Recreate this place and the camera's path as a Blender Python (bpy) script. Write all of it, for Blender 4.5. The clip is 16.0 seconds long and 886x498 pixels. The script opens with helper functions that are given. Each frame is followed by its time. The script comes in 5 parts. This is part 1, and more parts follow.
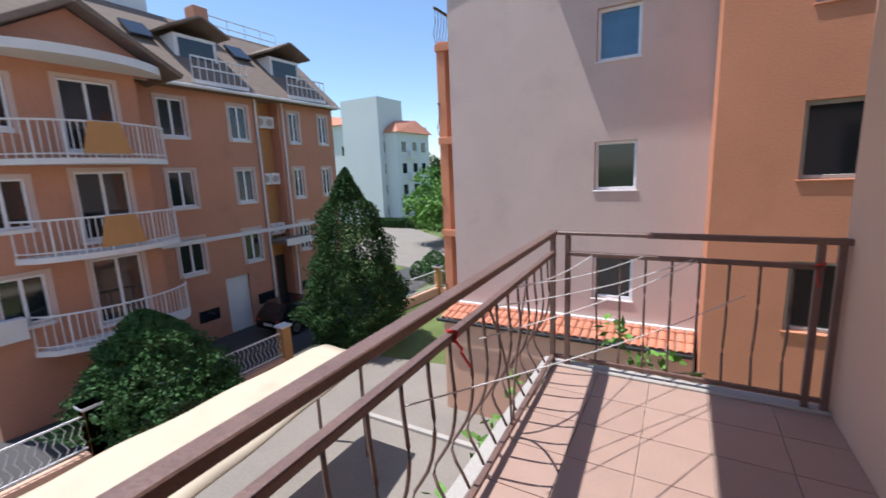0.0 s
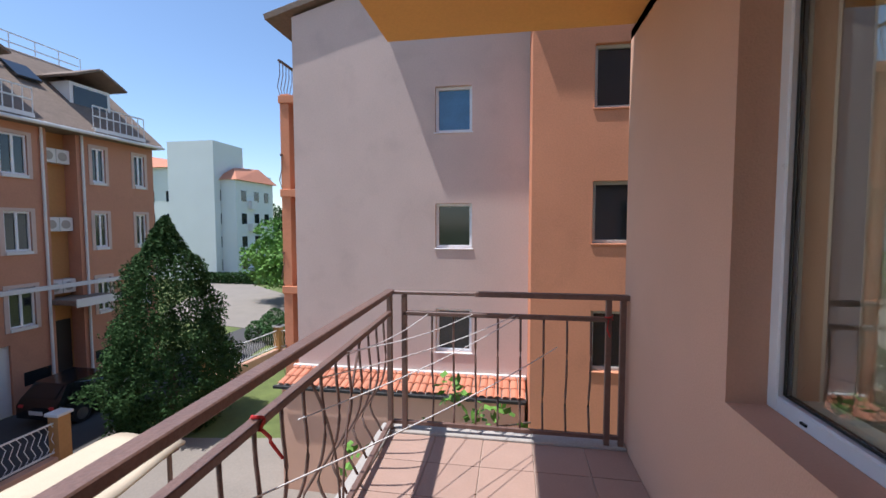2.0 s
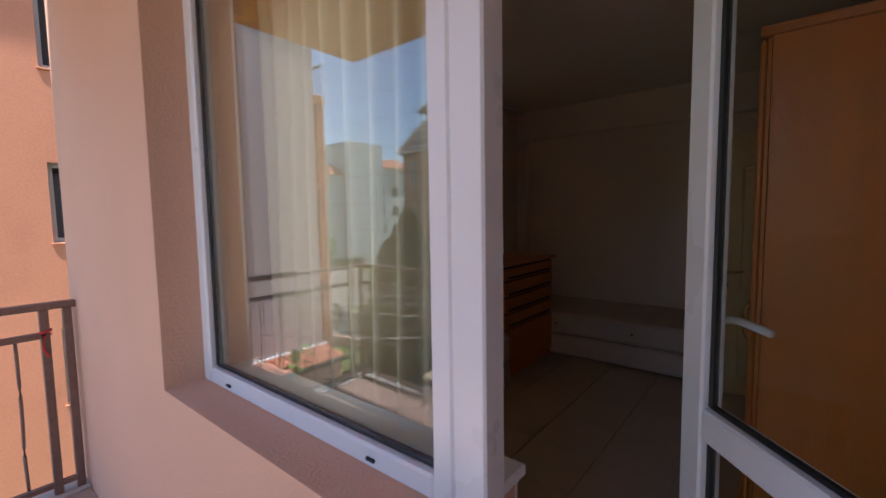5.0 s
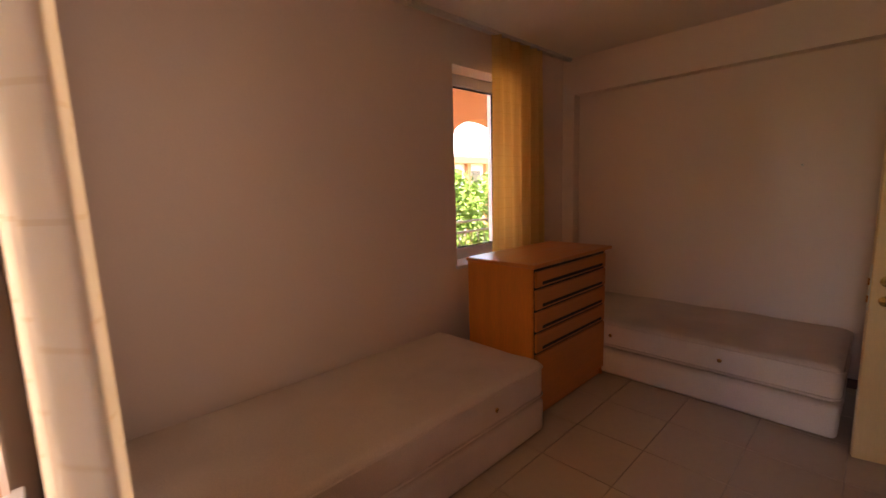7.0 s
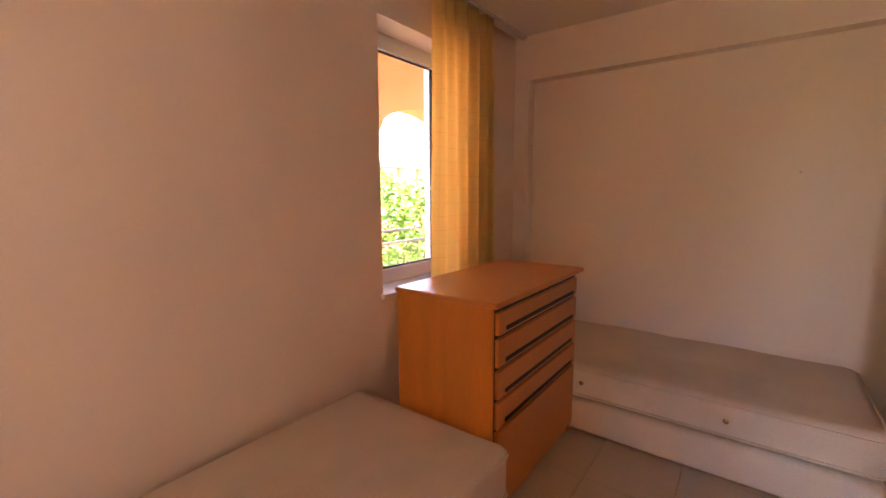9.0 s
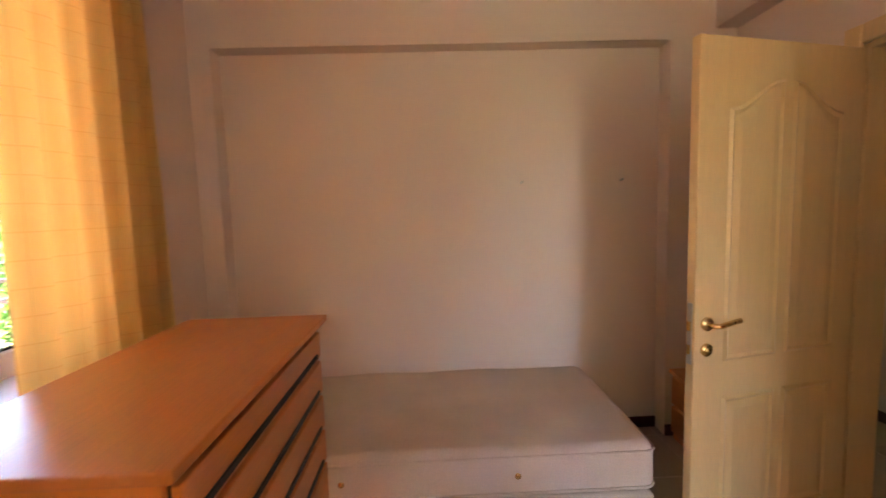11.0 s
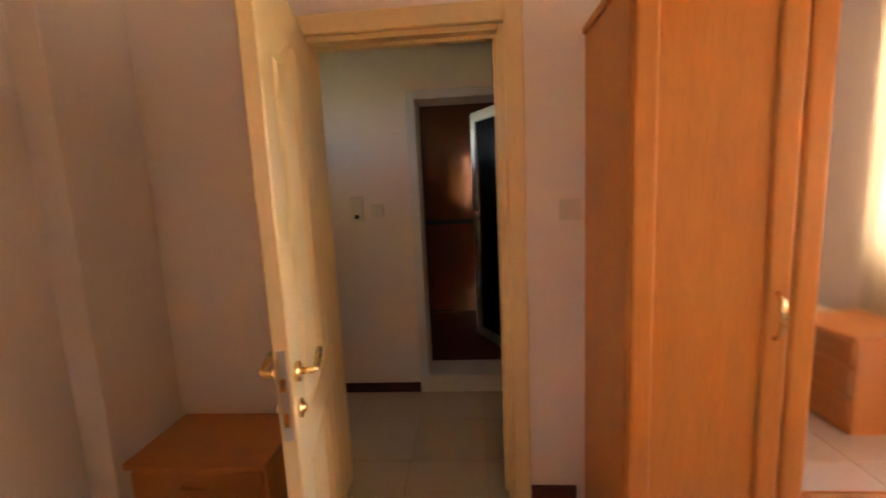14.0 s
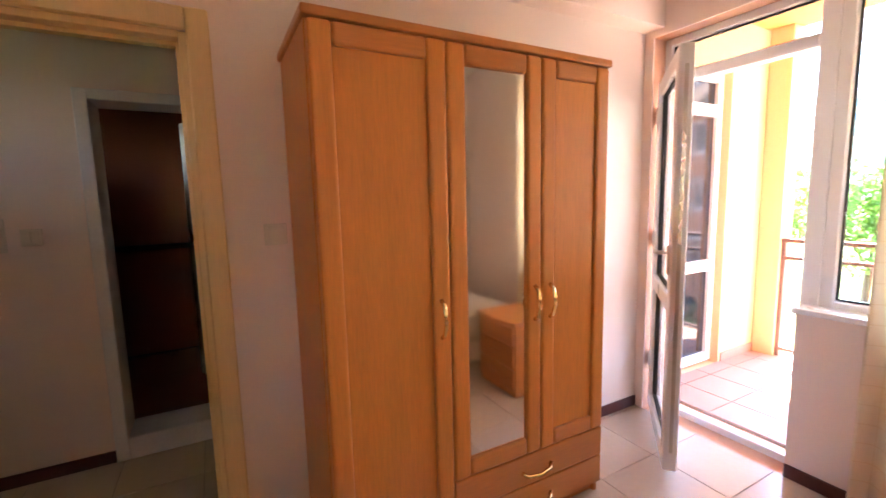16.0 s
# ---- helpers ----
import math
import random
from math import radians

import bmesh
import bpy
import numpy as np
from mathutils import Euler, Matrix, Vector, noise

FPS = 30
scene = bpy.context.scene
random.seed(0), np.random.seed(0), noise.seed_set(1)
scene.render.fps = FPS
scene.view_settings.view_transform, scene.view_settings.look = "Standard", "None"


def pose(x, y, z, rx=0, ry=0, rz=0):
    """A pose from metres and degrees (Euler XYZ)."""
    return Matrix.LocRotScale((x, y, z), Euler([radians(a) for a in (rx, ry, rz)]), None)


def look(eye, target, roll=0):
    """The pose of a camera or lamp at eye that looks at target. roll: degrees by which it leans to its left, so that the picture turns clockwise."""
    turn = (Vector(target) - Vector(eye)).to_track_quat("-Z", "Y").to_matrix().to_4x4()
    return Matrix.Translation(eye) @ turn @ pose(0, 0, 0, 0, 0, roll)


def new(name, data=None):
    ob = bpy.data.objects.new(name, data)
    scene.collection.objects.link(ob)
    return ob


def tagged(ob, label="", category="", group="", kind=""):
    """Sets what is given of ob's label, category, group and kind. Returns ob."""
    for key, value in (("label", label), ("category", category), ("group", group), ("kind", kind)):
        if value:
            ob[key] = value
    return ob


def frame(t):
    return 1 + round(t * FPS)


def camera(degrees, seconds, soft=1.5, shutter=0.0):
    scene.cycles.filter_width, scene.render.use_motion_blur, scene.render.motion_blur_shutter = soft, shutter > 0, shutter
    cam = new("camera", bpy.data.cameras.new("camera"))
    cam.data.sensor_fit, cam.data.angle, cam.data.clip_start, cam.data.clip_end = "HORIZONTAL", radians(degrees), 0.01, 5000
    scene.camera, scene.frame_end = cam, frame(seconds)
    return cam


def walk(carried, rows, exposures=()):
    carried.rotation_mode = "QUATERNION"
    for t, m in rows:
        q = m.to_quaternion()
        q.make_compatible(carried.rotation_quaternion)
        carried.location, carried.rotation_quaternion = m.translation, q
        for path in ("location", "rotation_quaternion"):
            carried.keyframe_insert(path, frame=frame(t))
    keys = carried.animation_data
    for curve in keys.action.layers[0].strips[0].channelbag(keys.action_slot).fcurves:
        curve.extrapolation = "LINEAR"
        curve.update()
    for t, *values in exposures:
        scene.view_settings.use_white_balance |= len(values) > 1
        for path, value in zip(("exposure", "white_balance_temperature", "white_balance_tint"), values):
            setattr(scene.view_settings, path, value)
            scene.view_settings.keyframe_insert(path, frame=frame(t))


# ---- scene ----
cam = camera(92.7, 16.0, shutter=0.3)

PATH = [
    (0, (-0.808, 0.38, 1.468), (-1.785, 2.089, 1.112), -2.5),
    (0.5, (-0.797, 0.414, 1.44), (-1.456, 2.253, 1.01), -1.4),
    (1, (-0.766, 0.431, 1.465), (-1.174, 2.366, 1.169), -0.0),
    (1.5, (-0.747, 0.441, 1.493), (-1.098, 2.409, 1.423), -0.1),
    (2, (-0.752, 0.515, 1.484), (-1.076, 2.485, 1.369), -0.1),
    (2.5, (-0.775, 0.654, 1.469), (-0.931, 2.638, 1.266), 0.9),
    (3, (-0.84, 0.749, 1.471), (-0.37, 2.685, 1.286), -3.5),
    (3.5, (-0.869, 0.718, 1.478), (0.198, 2.404, 1.337), -3.0),
    (4, (-0.811, 0.635, 1.45), (0.74, 1.889, 1.309), -3.0),
    (4.5, (-0.683, 0.548, 1.44), (0.956, 1.683, 1.285), -2.6),
    (5, (-0.491, 0.496, 1.435), (1.06, 1.748, 1.276), -0.9),
    (5.2, (-0.407, 0.519, 1.421), (1.181, 1.724, 1.259), -1.8),
    (7.5, (0.611, 1.005, 1.5), (1.945, 2.46, 1.182), -1.7),
    (8, (0.766, 1.143, 1.488), (2.13, 2.566, 1.145), -0.3),
    (10.3, (1.578, 1.821, 1.45), (3.511, 2.325, 1.354), -2.9),
    (10.5, (1.666, 1.845, 1.449), (3.63, 2.211, 1.358), -2.5),
    (11, (1.863, 1.857, 1.424), (3.853, 1.797, 1.24), -1.8),
    (11.5, (2.133, 1.959, 1.437), (4.072, 1.496, 1.269), -3.1),
    (12, (2.382, 1.995, 1.424), (4.232, 1.268, 1.204), -2.3),
    (12.5, (2.616, 1.917, 1.43), (4.364, 0.959, 1.268), -3.6),
    (13, (2.797, 1.855, 1.434), (4.224, 0.467, 1.24), -2.3),
    (13.5, (2.937, 1.821, 1.415), (3.675, -0.028, 1.218), -5.6),
    (14, (2.918, 1.832, 1.416), (3.065, -0.142, 1.13), -2.7),
    (14.5, (2.849, 1.856, 1.391), (2.466, -0.076, 1.044), -2.4),
    (15, (2.764, 1.88, 1.41), (1.869, 0.116, 1.109), -2.3),
    (15.5, (2.718, 1.909, 1.431), (1.65, 0.236, 1.184), -1.6),
    (16, (2.734, 1.882, 1.435), (1.796, 0.132, 1.193), -1.4),
]
walk(cam, [(t, look(eye, target, roll)) for t, eye, target, roll in PATH],
     exposures=[(0, 0.3, 5900, 10), (2.5, 0.25, 6000, 12), (3.5, 0.4, 6100, 14), (4.5, 0.85, 6050, 14), (5.2, 1.4, 6000, 14), (7.2, 3.58, 8700, 37), (8.2, 4.25, 8500, 36), (10.3, 4.85, 7100, 22), (12.5, 5.35, 6800, 17), (13.5, 5.35, 7200, 22), (14.4, 5.7, 7200, 20), (14.8, 5.95, 7000, 20), (15.2, 5.8, 6800, 20), (15.6, 5.4, 6700, 20), (16, 5.12, 6500, 18)])

# sun comes from the south-west, high up
SUN = Vector((0.367, 0.12, -1.0)).normalized()
sun = new("sun", bpy.data.lights.new("sun", "SUN"))
sun.data.energy, sun.data.angle, sun.data.color = 5.0, radians(0.6), (1.0, 0.95, 0.89)
sun.matrix_world = look((0, 0, 30), Vector((0, 0, 30)) + SUN)
world = bpy.data.worlds.new("sky")
scene.world = world
world.use_nodes = True
sky = world.node_tree.nodes.new("ShaderNodeTexSky")
sky.sky_type, sky.sun_disc = "NISHITA", False
sky.sun_elevation = math.asin(-SUN.z)
sky.sun_rotation = math.atan2(-SUN.x, -SUN.y)
sky.ozone_density, sky.air_density, sky.dust_density = 2.0, 1.0, 0.4
back = world.node_tree.nodes["Background"]
back.inputs["Strength"].default_value = 0.15
world.node_tree.links.new(sky.outputs["Color"], back.inputs["Color"])


def window_fill_lamp(name, at, turn, size, watts):
    """An area lamp added in a window's opening to boost the sky light."""
    la = bpy.data.lights.new(name, "AREA")
    la.shape, la.size, la.size_y, la.energy, la.color = "RECTANGLE", size[0], size[1], watts, (1.0, 0.94, 0.86)
    new(name, la).matrix_world = pose(*at, *turn)


# extra lamp hidden behind the cream curtain, lifts the dim room
window_fill_lamp("window_fill", (0.225, 1.72, 1.62), (90, 0, -90), (0.66, 1.3), 1.0)

# ---- materials ----
def material(name, color, rough=0.7, metal=0.0, vary=0.12, scale=3.0, grain=60.0, bump=0.15, stretch=(1, 1, 1), spec=0.5, island=0.0, stain=0.0):
    """Painted, plastered or woven surface: colour varied at two scales, with a fine relief."""
    m = bpy.data.materials.new(name)
    m.use_nodes = True
    nt = m.node_tree
    n, l = nt.nodes, nt.links
    b = n["Principled BSDF"]
    b.inputs["Roughness"].default_value, b.inputs["Metallic"].default_value = rough, metal
    b.inputs["Specular IOR Level"].default_value = spec
    co = n.new("ShaderNodeTexCoord")
    mp = n.new("ShaderNodeMapping")
    mp.inputs["Scale"].default_value = stretch
    l.new(co.outputs["Object"], mp.inputs["Vector"])
    n1, n2 = n.new("ShaderNodeTexNoise"), n.new("ShaderNodeTexNoise")
    n1.inputs["Scale"].default_value, n1.inputs["Detail"].default_value = scale, 6
    n2.inputs["Scale"].default_value, n2.inputs["Detail"].default_value = grain, 4
    for t in (n1, n2):
        l.new(mp.outputs["Vector"], t.inputs["Vector"])
    add = n.new("ShaderNodeMath")
    add.operation = "ADD"
    l.new(n1.outputs["Fac"], add.inputs[0])
    l.new(n2.outputs["Fac"], add.inputs[1])
    last = add
    if island:
        inf = n.new("ShaderNodeObjectInfo")
        mul = n.new("ShaderNodeMath")
        mul.operation = "MULTIPLY_ADD"
        l.new(inf.outputs["Random"], mul.inputs[0])
        mul.inputs[1].default_value = island
        l.new(add.outputs[0], mul.inputs[2])
        last = mul
    rng = n.new("ShaderNodeMapRange")
    rng.inputs["From Min"].default_value, rng.inputs["From Max"].default_value = 0.6, 1.4 + island
    rng.inputs["To Min"].default_value, rng.inputs["To Max"].default_value = 1 - vary, 1 + vary
    l.new(last.outputs[0], rng.inputs["Value"])
    mix = n.new("ShaderNodeVectorMath")
    mix.operation = "SCALE"
    mix.inputs[0].default_value = color
    l.new(rng.outputs[0], mix.inputs["Scale"])
    out = mix.outputs[0]
    if stain:
        n3 = n.new("ShaderNodeTexNoise")
        n3.inputs["Scale"].default_value, n3.inputs["Detail"].default_value = 1.3, 8
        l.new(co.outputs["Object"], n3.inputs["Vector"])
        r3 = n.new("ShaderNodeMapRange")
        r3.inputs["From Min"].default_value, r3.inputs["From Max"].default_value = 0.55, 0.75
        r3.inputs["To Min"].default_value, r3.inputs["To Max"].default_value = 1.0, 1.0 - stain
        l.new(n3.outputs["Fac"], r3.inputs["Value"])
        m3 = n.new("ShaderNodeVectorMath")
        m3.operation = "SCALE"
        l.new(out, m3.inputs[0])
        l.new(r3.outputs[0], m3.inputs["Scale"])
        out = m3.outputs[0]
    l.new(out, b.inputs["Base Color"])
    r2 = n.new("ShaderNodeMapRange")
    r2.inputs["To Min"].default_value, r2.inputs["To Max"].default_value = max(rough - 0.1, 0.02), min(rough + 0.1, 1)
    l.new(n1.outputs["Fac"], r2.inputs["Value"])
    l.new(r2.outputs[0], b.inputs["Roughness"])
    if bump:
        bp = n.new("ShaderNodeBump")
        bp.inputs["Strength"].default_value, bp.inputs["Distance"].default_value = bump, 0.01
        l.new(add.outputs[0], bp.inputs["Height"])
        l.new(bp.outputs[0], b.inputs["Normal"])
    return m


def glass(name, color=(0.93, 0.97, 0.95), rough=0.0):
    m = bpy.data.materials.new(name)
    m.use_nodes = True
    b = m.node_tree.nodes["Principled BSDF"]
    b.inputs["Base Color"].default_value = (*color, 1)
    b.inputs["Transmission Weight"].default_value, b.inputs["Roughness"].default_value = 1.0, rough
    b.inputs["IOR"].default_value = 1.5
    return m


def curtain_cloth(name, color, through_light):
    """Thin woven cloth with a square grid of thicker threads; lets part of the light through."""
    m = bpy.data.materials.new(name)
    m.use_nodes = True
    nt = m.node_tree
    n, l = nt.nodes, nt.links
    n.remove(n["Principled BSDF"])
    d, tr, mx = n.new("ShaderNodeBsdfDiffuse"), n.new("ShaderNodeBsdfTranslucent"), n.new("ShaderNodeMixShader")
    co = n.new("ShaderNodeUVMap")
    sep = n.new("ShaderNodeSeparateXYZ")
    l.new(co.outputs[0], sep.inputs[0])
    lines = []
    for k in (0, 1):
        f = n.new("ShaderNodeMath")
        f.operation = "FRACT"
        s = n.new("ShaderNodeMath")
        s.operation = "MULTIPLY"
        s.inputs[1].default_value = 1 / 0.085
        l.new(sep.outputs[k], s.inputs[0])
        l.new(s.outputs[0], f.inputs[0])
        g = n.new("ShaderNodeMath")
        g.operation = "LESS_THAN"
        g.inputs[1].default_value = 0.05
        l.new(f.outputs[0], g.inputs[0])
        lines.append(g)
    mxm = n.new("ShaderNodeMath")
    mxm.operation = "MAXIMUM"
    l.new(lines[0].outputs[0], mxm.inputs[0])
    l.new(lines[1].outputs[0], mxm.inputs[1])
    cm = n.new("ShaderNodeMix")
    cm.data_type = "RGBA"
    l.new(mxm.outputs[0], cm.inputs[0])
    cm.inputs[6].default_value = (*color, 1)
    cm.inputs[7].default_value = (color[0] * 0.93, color[1] * 0.89, color[2] * 0.82, 1)
    l.new(cm.outputs[2], d.inputs["Color"])
    l.new(cm.outputs[2], tr.inputs["Color"])
    mx.inputs[0].default_value = through_light
    l.new(d.outputs[0], mx.inputs[1])
    l.new(tr.outputs[0], mx.inputs[2])
    l.new(mx.outputs[0], n["Material Output"].inputs["Surface"])
    return m


M_ROOM = material("room_plaster", (0.85, 0.72, 0.64), 0.9, vary=0.03, scale=1.2, grain=150, bump=0.06, spec=0.2)
M_CEIL = material("ceiling_paint", (0.82, 0.76, 0.70), 0.9, vary=0.02, bump=0.04, spec=0.2)
M_PEACH = material("peach_plaster", (0.68, 0.42, 0.30), 0.9, vary=0.06, scale=1.4, grain=120, bump=0.25, spec=0.2, stain=0.05)
M_PINK = material("pink_plaster", (0.60, 0.47, 0.42), 0.92, vary=0.10, scale=0.7, grain=30, bump=0.32, spec=0.15, stain=0.10)
M_ORANGE = material("orange_plaster", (0.62, 0.265, 0.15), 0.92, vary=0.11, scale=0.8, grain=30, bump=0.32, spec=0.15, stain=0.12)
M_SOFFIT = material("soffit_paint", (0.72, 0.36, 0.10), 0.85, vary=0.08, scale=2, bump=0.2, stain=0.12)
M_YELLOW = material("yellow_plaster", (0.78, 0.51, 0.29), 0.9, vary=0.05, bump=0.2)
M_PVC = material("white_upvc", (0.80, 0.80, 0.82), 0.3, vary=0.02, bump=0.0, grain=10)
M_GASKET_GAP = material("black_rubber_gasket_and_gap_shade", (0.015, 0.015, 0.015), 0.6, bump=0.0)
M_GLASS = glass("window_glass")
M_DARKGLASS = material("dark_window_glass", (0.016, 0.02, 0.024), 0.04, vary=0.2, scale=0.6, bump=0.0, spec=0.8)
M_IRON = material("brown_painted_iron", (0.17, 0.10, 0.08), 0.45, vary=0.25, scale=12, grain=90, bump=0.25, spec=0.5)
M_TERR = material("terracotta_tile", (0.40, 0.262, 0.205), 0.55, vary=0.12, scale=5, grain=70, bump=0.12, island=0.5)
M_GROUT = material("tile_grout", (0.50, 0.39, 0.32), 0.9, vary=0.12, bump=0.3)
M_FLOOR = material("cream_floor_tile", (0.56, 0.45, 0.35), 0.22, vary=0.05, scale=4, grain=30, bump=0.02, island=0.25)
M_FGROUT = material("floor_grout", (0.42, 0.35, 0.29), 0.9, vary=0.1, bump=0.2)
M_BASE = material("dark_red_skirting", (0.095, 0.022, 0.018), 0.4, vary=0.15, bump=0.05)
M_BEECH = material("orange_beech_veneer", (0.68, 0.24, 0.042), 0.36, vary=0.13, scale=2.5, grain=26, bump=0.03, stretch=(6, 6, 0.5))
M_BEECH_H = material("orange_beech_veneer_flat", (0.60, 0.215, 0.05), 0.33, vary=0.12, scale=2.5, grain=26, bump=0.03, stretch=(0.5, 6, 6))
M_DOOR = material("cream_moulded_door", (0.78, 0.56, 0.28), 0.4, vary=0.06, scale=3, grain=30, bump=0.05, stretch=(8, 8, 0.6))
M_BRASS = material("polished_brass", (0.83, 0.60, 0.27), 0.18, metal=1.0, vary=0.08, bump=0.0)
M_STEEL = material("brushed_steel", (0.55, 0.53, 0.50), 0.3, metal=1.0, vary=0.08, bump=0.0)
M_MATT = material("mattress_ticking", (0.70, 0.59, 0.51), 0.95, vary=0.10, scale=3.5, grain=160, bump=0.3, spec=0.1, stain=0.14)
M_MIRROR = material("mirror_silver", (0.9, 0.9, 0.88), 0.01, metal=1.0, vary=0.0, bump=0.0)
M_CURT = curtain_cloth("gold_curtain_cloth", (0.93, 0.76, 0.40), 0.7)
M_SHEER = curtain_cloth("cream_curtain_cloth", (0.88, 0.80, 0.66), 0.6)
M_SWITCH = material("cream_plastic", (0.72, 0.66, 0.55), 0.35, vary=0.03, bump=0.0)
M_ROPE = material("white_clothes_line", (0.75, 0.72, 0.70), 0.6, vary=0.1, bump=0.0)
M_RED = material("red_cord", (0.55, 0.03, 0.03), 0.6, bump=0.0)
M_ROOFTILE = material("orange_clay_roof_tile", (0.55, 0.22, 0.13), 0.8, vary=0.25, scale=3, grain=40, bump=0.3, island=0.5)
M_SHINGLE = material("brown_bitumen_shingle", (0.20, 0.145, 0.11), 0.9, vary=0.25, scale=2, grain=14, bump=0.5, stretch=(1, 1, 3))
M_FACADE = material("salmon_facade", (0.52, 0.26, 0.17), 0.9, vary=0.09, scale=0.5, grain=14, bump=0.3, spec=0.15, stain=0.12)
M_FACADE2 = material("ochre_facade", (0.50, 0.27, 0.11), 0.9, vary=0.09, scale=0.5, grain=14, bump=0.3, spec=0.15)
M_WHITE = material("white_paint", (0.74, 0.72, 0.70), 0.6, vary=0.06, bump=0.05)
M_SURROUND = material("pale_pink_window_surround", (0.60, 0.46, 0.40), 0.85, vary=0.08, scale=2, bump=0.15, stain=0.1)
M_CONC = material("weathered_concrete", (0.42, 0.38, 0.34), 0.9, vary=0.15, bump=0.3)
M_BLUE = material("pale_blue_render", (0.72, 0.73, 0.71), 0.9, vary=0.05, scale=0.3, bump=0.1)
M_ASPH = material("grey_asphalt", (0.075, 0.07, 0.068), 0.95, vary=0.2, scale=0.8, grain=30, bump=0.4)
M_PAVE = material("beige_paving", (0.25, 0.215, 0.18), 0.95, vary=0.15, scale=0.8, grain=20, bump=0.4)
M_GRASS = material("dry_grass", (0.12, 0.15, 0.04), 1.0, vary=0.35, scale=1.5, grain=25, bump=0.6)
M_CONIFER = material("dark_conifer_foliage", (0.036, 0.08, 0.022), 0.8, vary=0.4, scale=2, grain=20, bump=0.0, spec=0.2)
M_SHRUB = material("shrub_foliage", (0.05, 0.115, 0.03), 0.7, vary=0.4, scale=2, grain=20, bump=0.0, spec=0.3)
M_LEAF = material("fresh_green_leaves", (0.13, 0.26, 0.045), 0.6, vary=0.35, scale=2, grain=20, bump=0.0, spec=0.3)
M_BARK = material("brown_bark", (0.10, 0.07, 0.05), 0.95, vary=0.3, scale=6, bump=0.6)
M_AWN = material("beige_awning_canvas", (0.56, 0.46, 0.33), 0.9, vary=0.08, scale=1.2, grain=50, bump=0.3, stain=0.14)
M_BROWNTILE = material("brown_bathroom_tile", (0.19, 0.06, 0.03), 0.07, vary=0.12, scale=5, bump=0.0, island=0.3)
M_BLUEGLASS_SKY = material("blue_glazing_and_sky_tint", (0.05, 0.14, 0.26), 0.1, vary=0.2, bump=0.0, spec=0.8)
M_CARPAINT = material("black_car_paint", (0.012, 0.013, 0.016), 0.15, vary=0.1, bump=0.0, spec=0.8)
M_TYRE = material("black_rubber", (0.02, 0.02, 0.02), 0.8, bump=0.1)
M_BLIND = material("ochre_balcony_screen", (0.48, 0.25, 0.09), 0.8, vary=0.1, bump=0.1)


# ---- builders ----
def mesh_of(name, bm, mat, smooth=False):
    me = bpy.data.meshes.new(name)
    bmesh.ops.recalc_face_normals(bm, faces=bm.faces[:])
    if smooth:
        for f in bm.faces:
            f.smooth = True
    bm.to_mesh(me)
    bm.free()
    if mat:
        me.materials.append(mat)
    return me


def part(name, bm, mat, parent, label="", smooth=False):
    ob = new(name, mesh_of(name, bm, mat, smooth))
    ob.parent = parent
    return tagged(ob, label)


def thing(name, at, label, category, group="", kind=""):
    ob = new(name)
    ob.location = at
    ob.empty_display_size = 0.1
    bpy.context.view_layer.update()
    return tagged(ob, label, category, group, kind)


def solid(name, bm, mat, label="", category="", kind="structure", smooth=False, group=""):
    return tagged(new(name, mesh_of(name, bm, mat, smooth)), label, category, group, kind)


def box(bm, x0, x1, y0, y1, z0, z1, bevel=0.0, seg=1, m=None):
    vs = [bm.verts.new((x, y, z)) for x in (x0, x1) for y in (y0, y1) for z in (z0, z1)]
    fs = [bm.faces.new([vs[i] for i in q]) for q in ((0, 1, 3, 2), (4, 6, 7, 5), (0, 4, 5, 1), (2, 3, 7, 6), (0, 2, 6, 4), (1, 5, 7, 3))]
    if bevel:
        es = list({e for f in fs for e in f.edges})
        r = bmesh.ops.bevel(bm, geom=es, offset=bevel, segments=seg, profile=0.5, affect="EDGES")
        vs = list({v for f in r["faces"] for v in f.verts} | {v for v in vs if v.is_valid})
    if m is not None:
        bmesh.ops.transform(bm, matrix=m, verts=vs)
    return bm


def bx(*a, **k):
    return box(bmesh.new(), *a, **k)


def rod(bm, a, b, r, n=8, r2=None):
    a, b = Vector(a), Vector(b)
    d = b - a
    q = d.to_track_quat("Z", "Y").to_matrix()
    r2 = r if r2 is None else r2
    ra = [bm.verts.new(a + q @ Vector((math.cos(2 * math.pi * i / n) * r, math.sin(2 * math.pi * i / n) * r, 0))) for i in range(n)]
    rb = [bm.verts.new(b + q @ Vector((math.cos(2 * math.pi * i / n) * r2, math.sin(2 * math.pi * i / n) * r2, 0))) for i in range(n)]
    for i in range(n):
        bm.faces.new((ra[i], ra[(i + 1) % n], rb[(i + 1) % n], rb[i]))
    bm.faces.new(ra[::-1])
    bm.faces.new(rb)
    return bm


def tube(bm, pts, r, n=6):
    """A bent bar through points."""
    pts = [Vector(p) for p in pts]
    rings = []
    for i, p in enumerate(pts):
        d = (pts[min(i + 1, len(pts) - 1)] - pts[max(i - 1, 0)]).normalized()
        q = d.to_track_quat("Z", "Y").to_matrix()
        rings.append([bm.verts.new(p + q @ Vector((math.cos(2 * math.pi * k / n) * r, math.sin(2 * math.pi * k / n) * r, 0))) for k in range(n)])
    for a, b in zip(rings, rings[1:]):
        for k in range(n):
            bm.faces.new((a[k], a[(k + 1) % n], b[(k + 1) % n], b[k]))
    bm.faces.new(rings[0][::-1])
    bm.faces.new(rings[-1])
    return bm


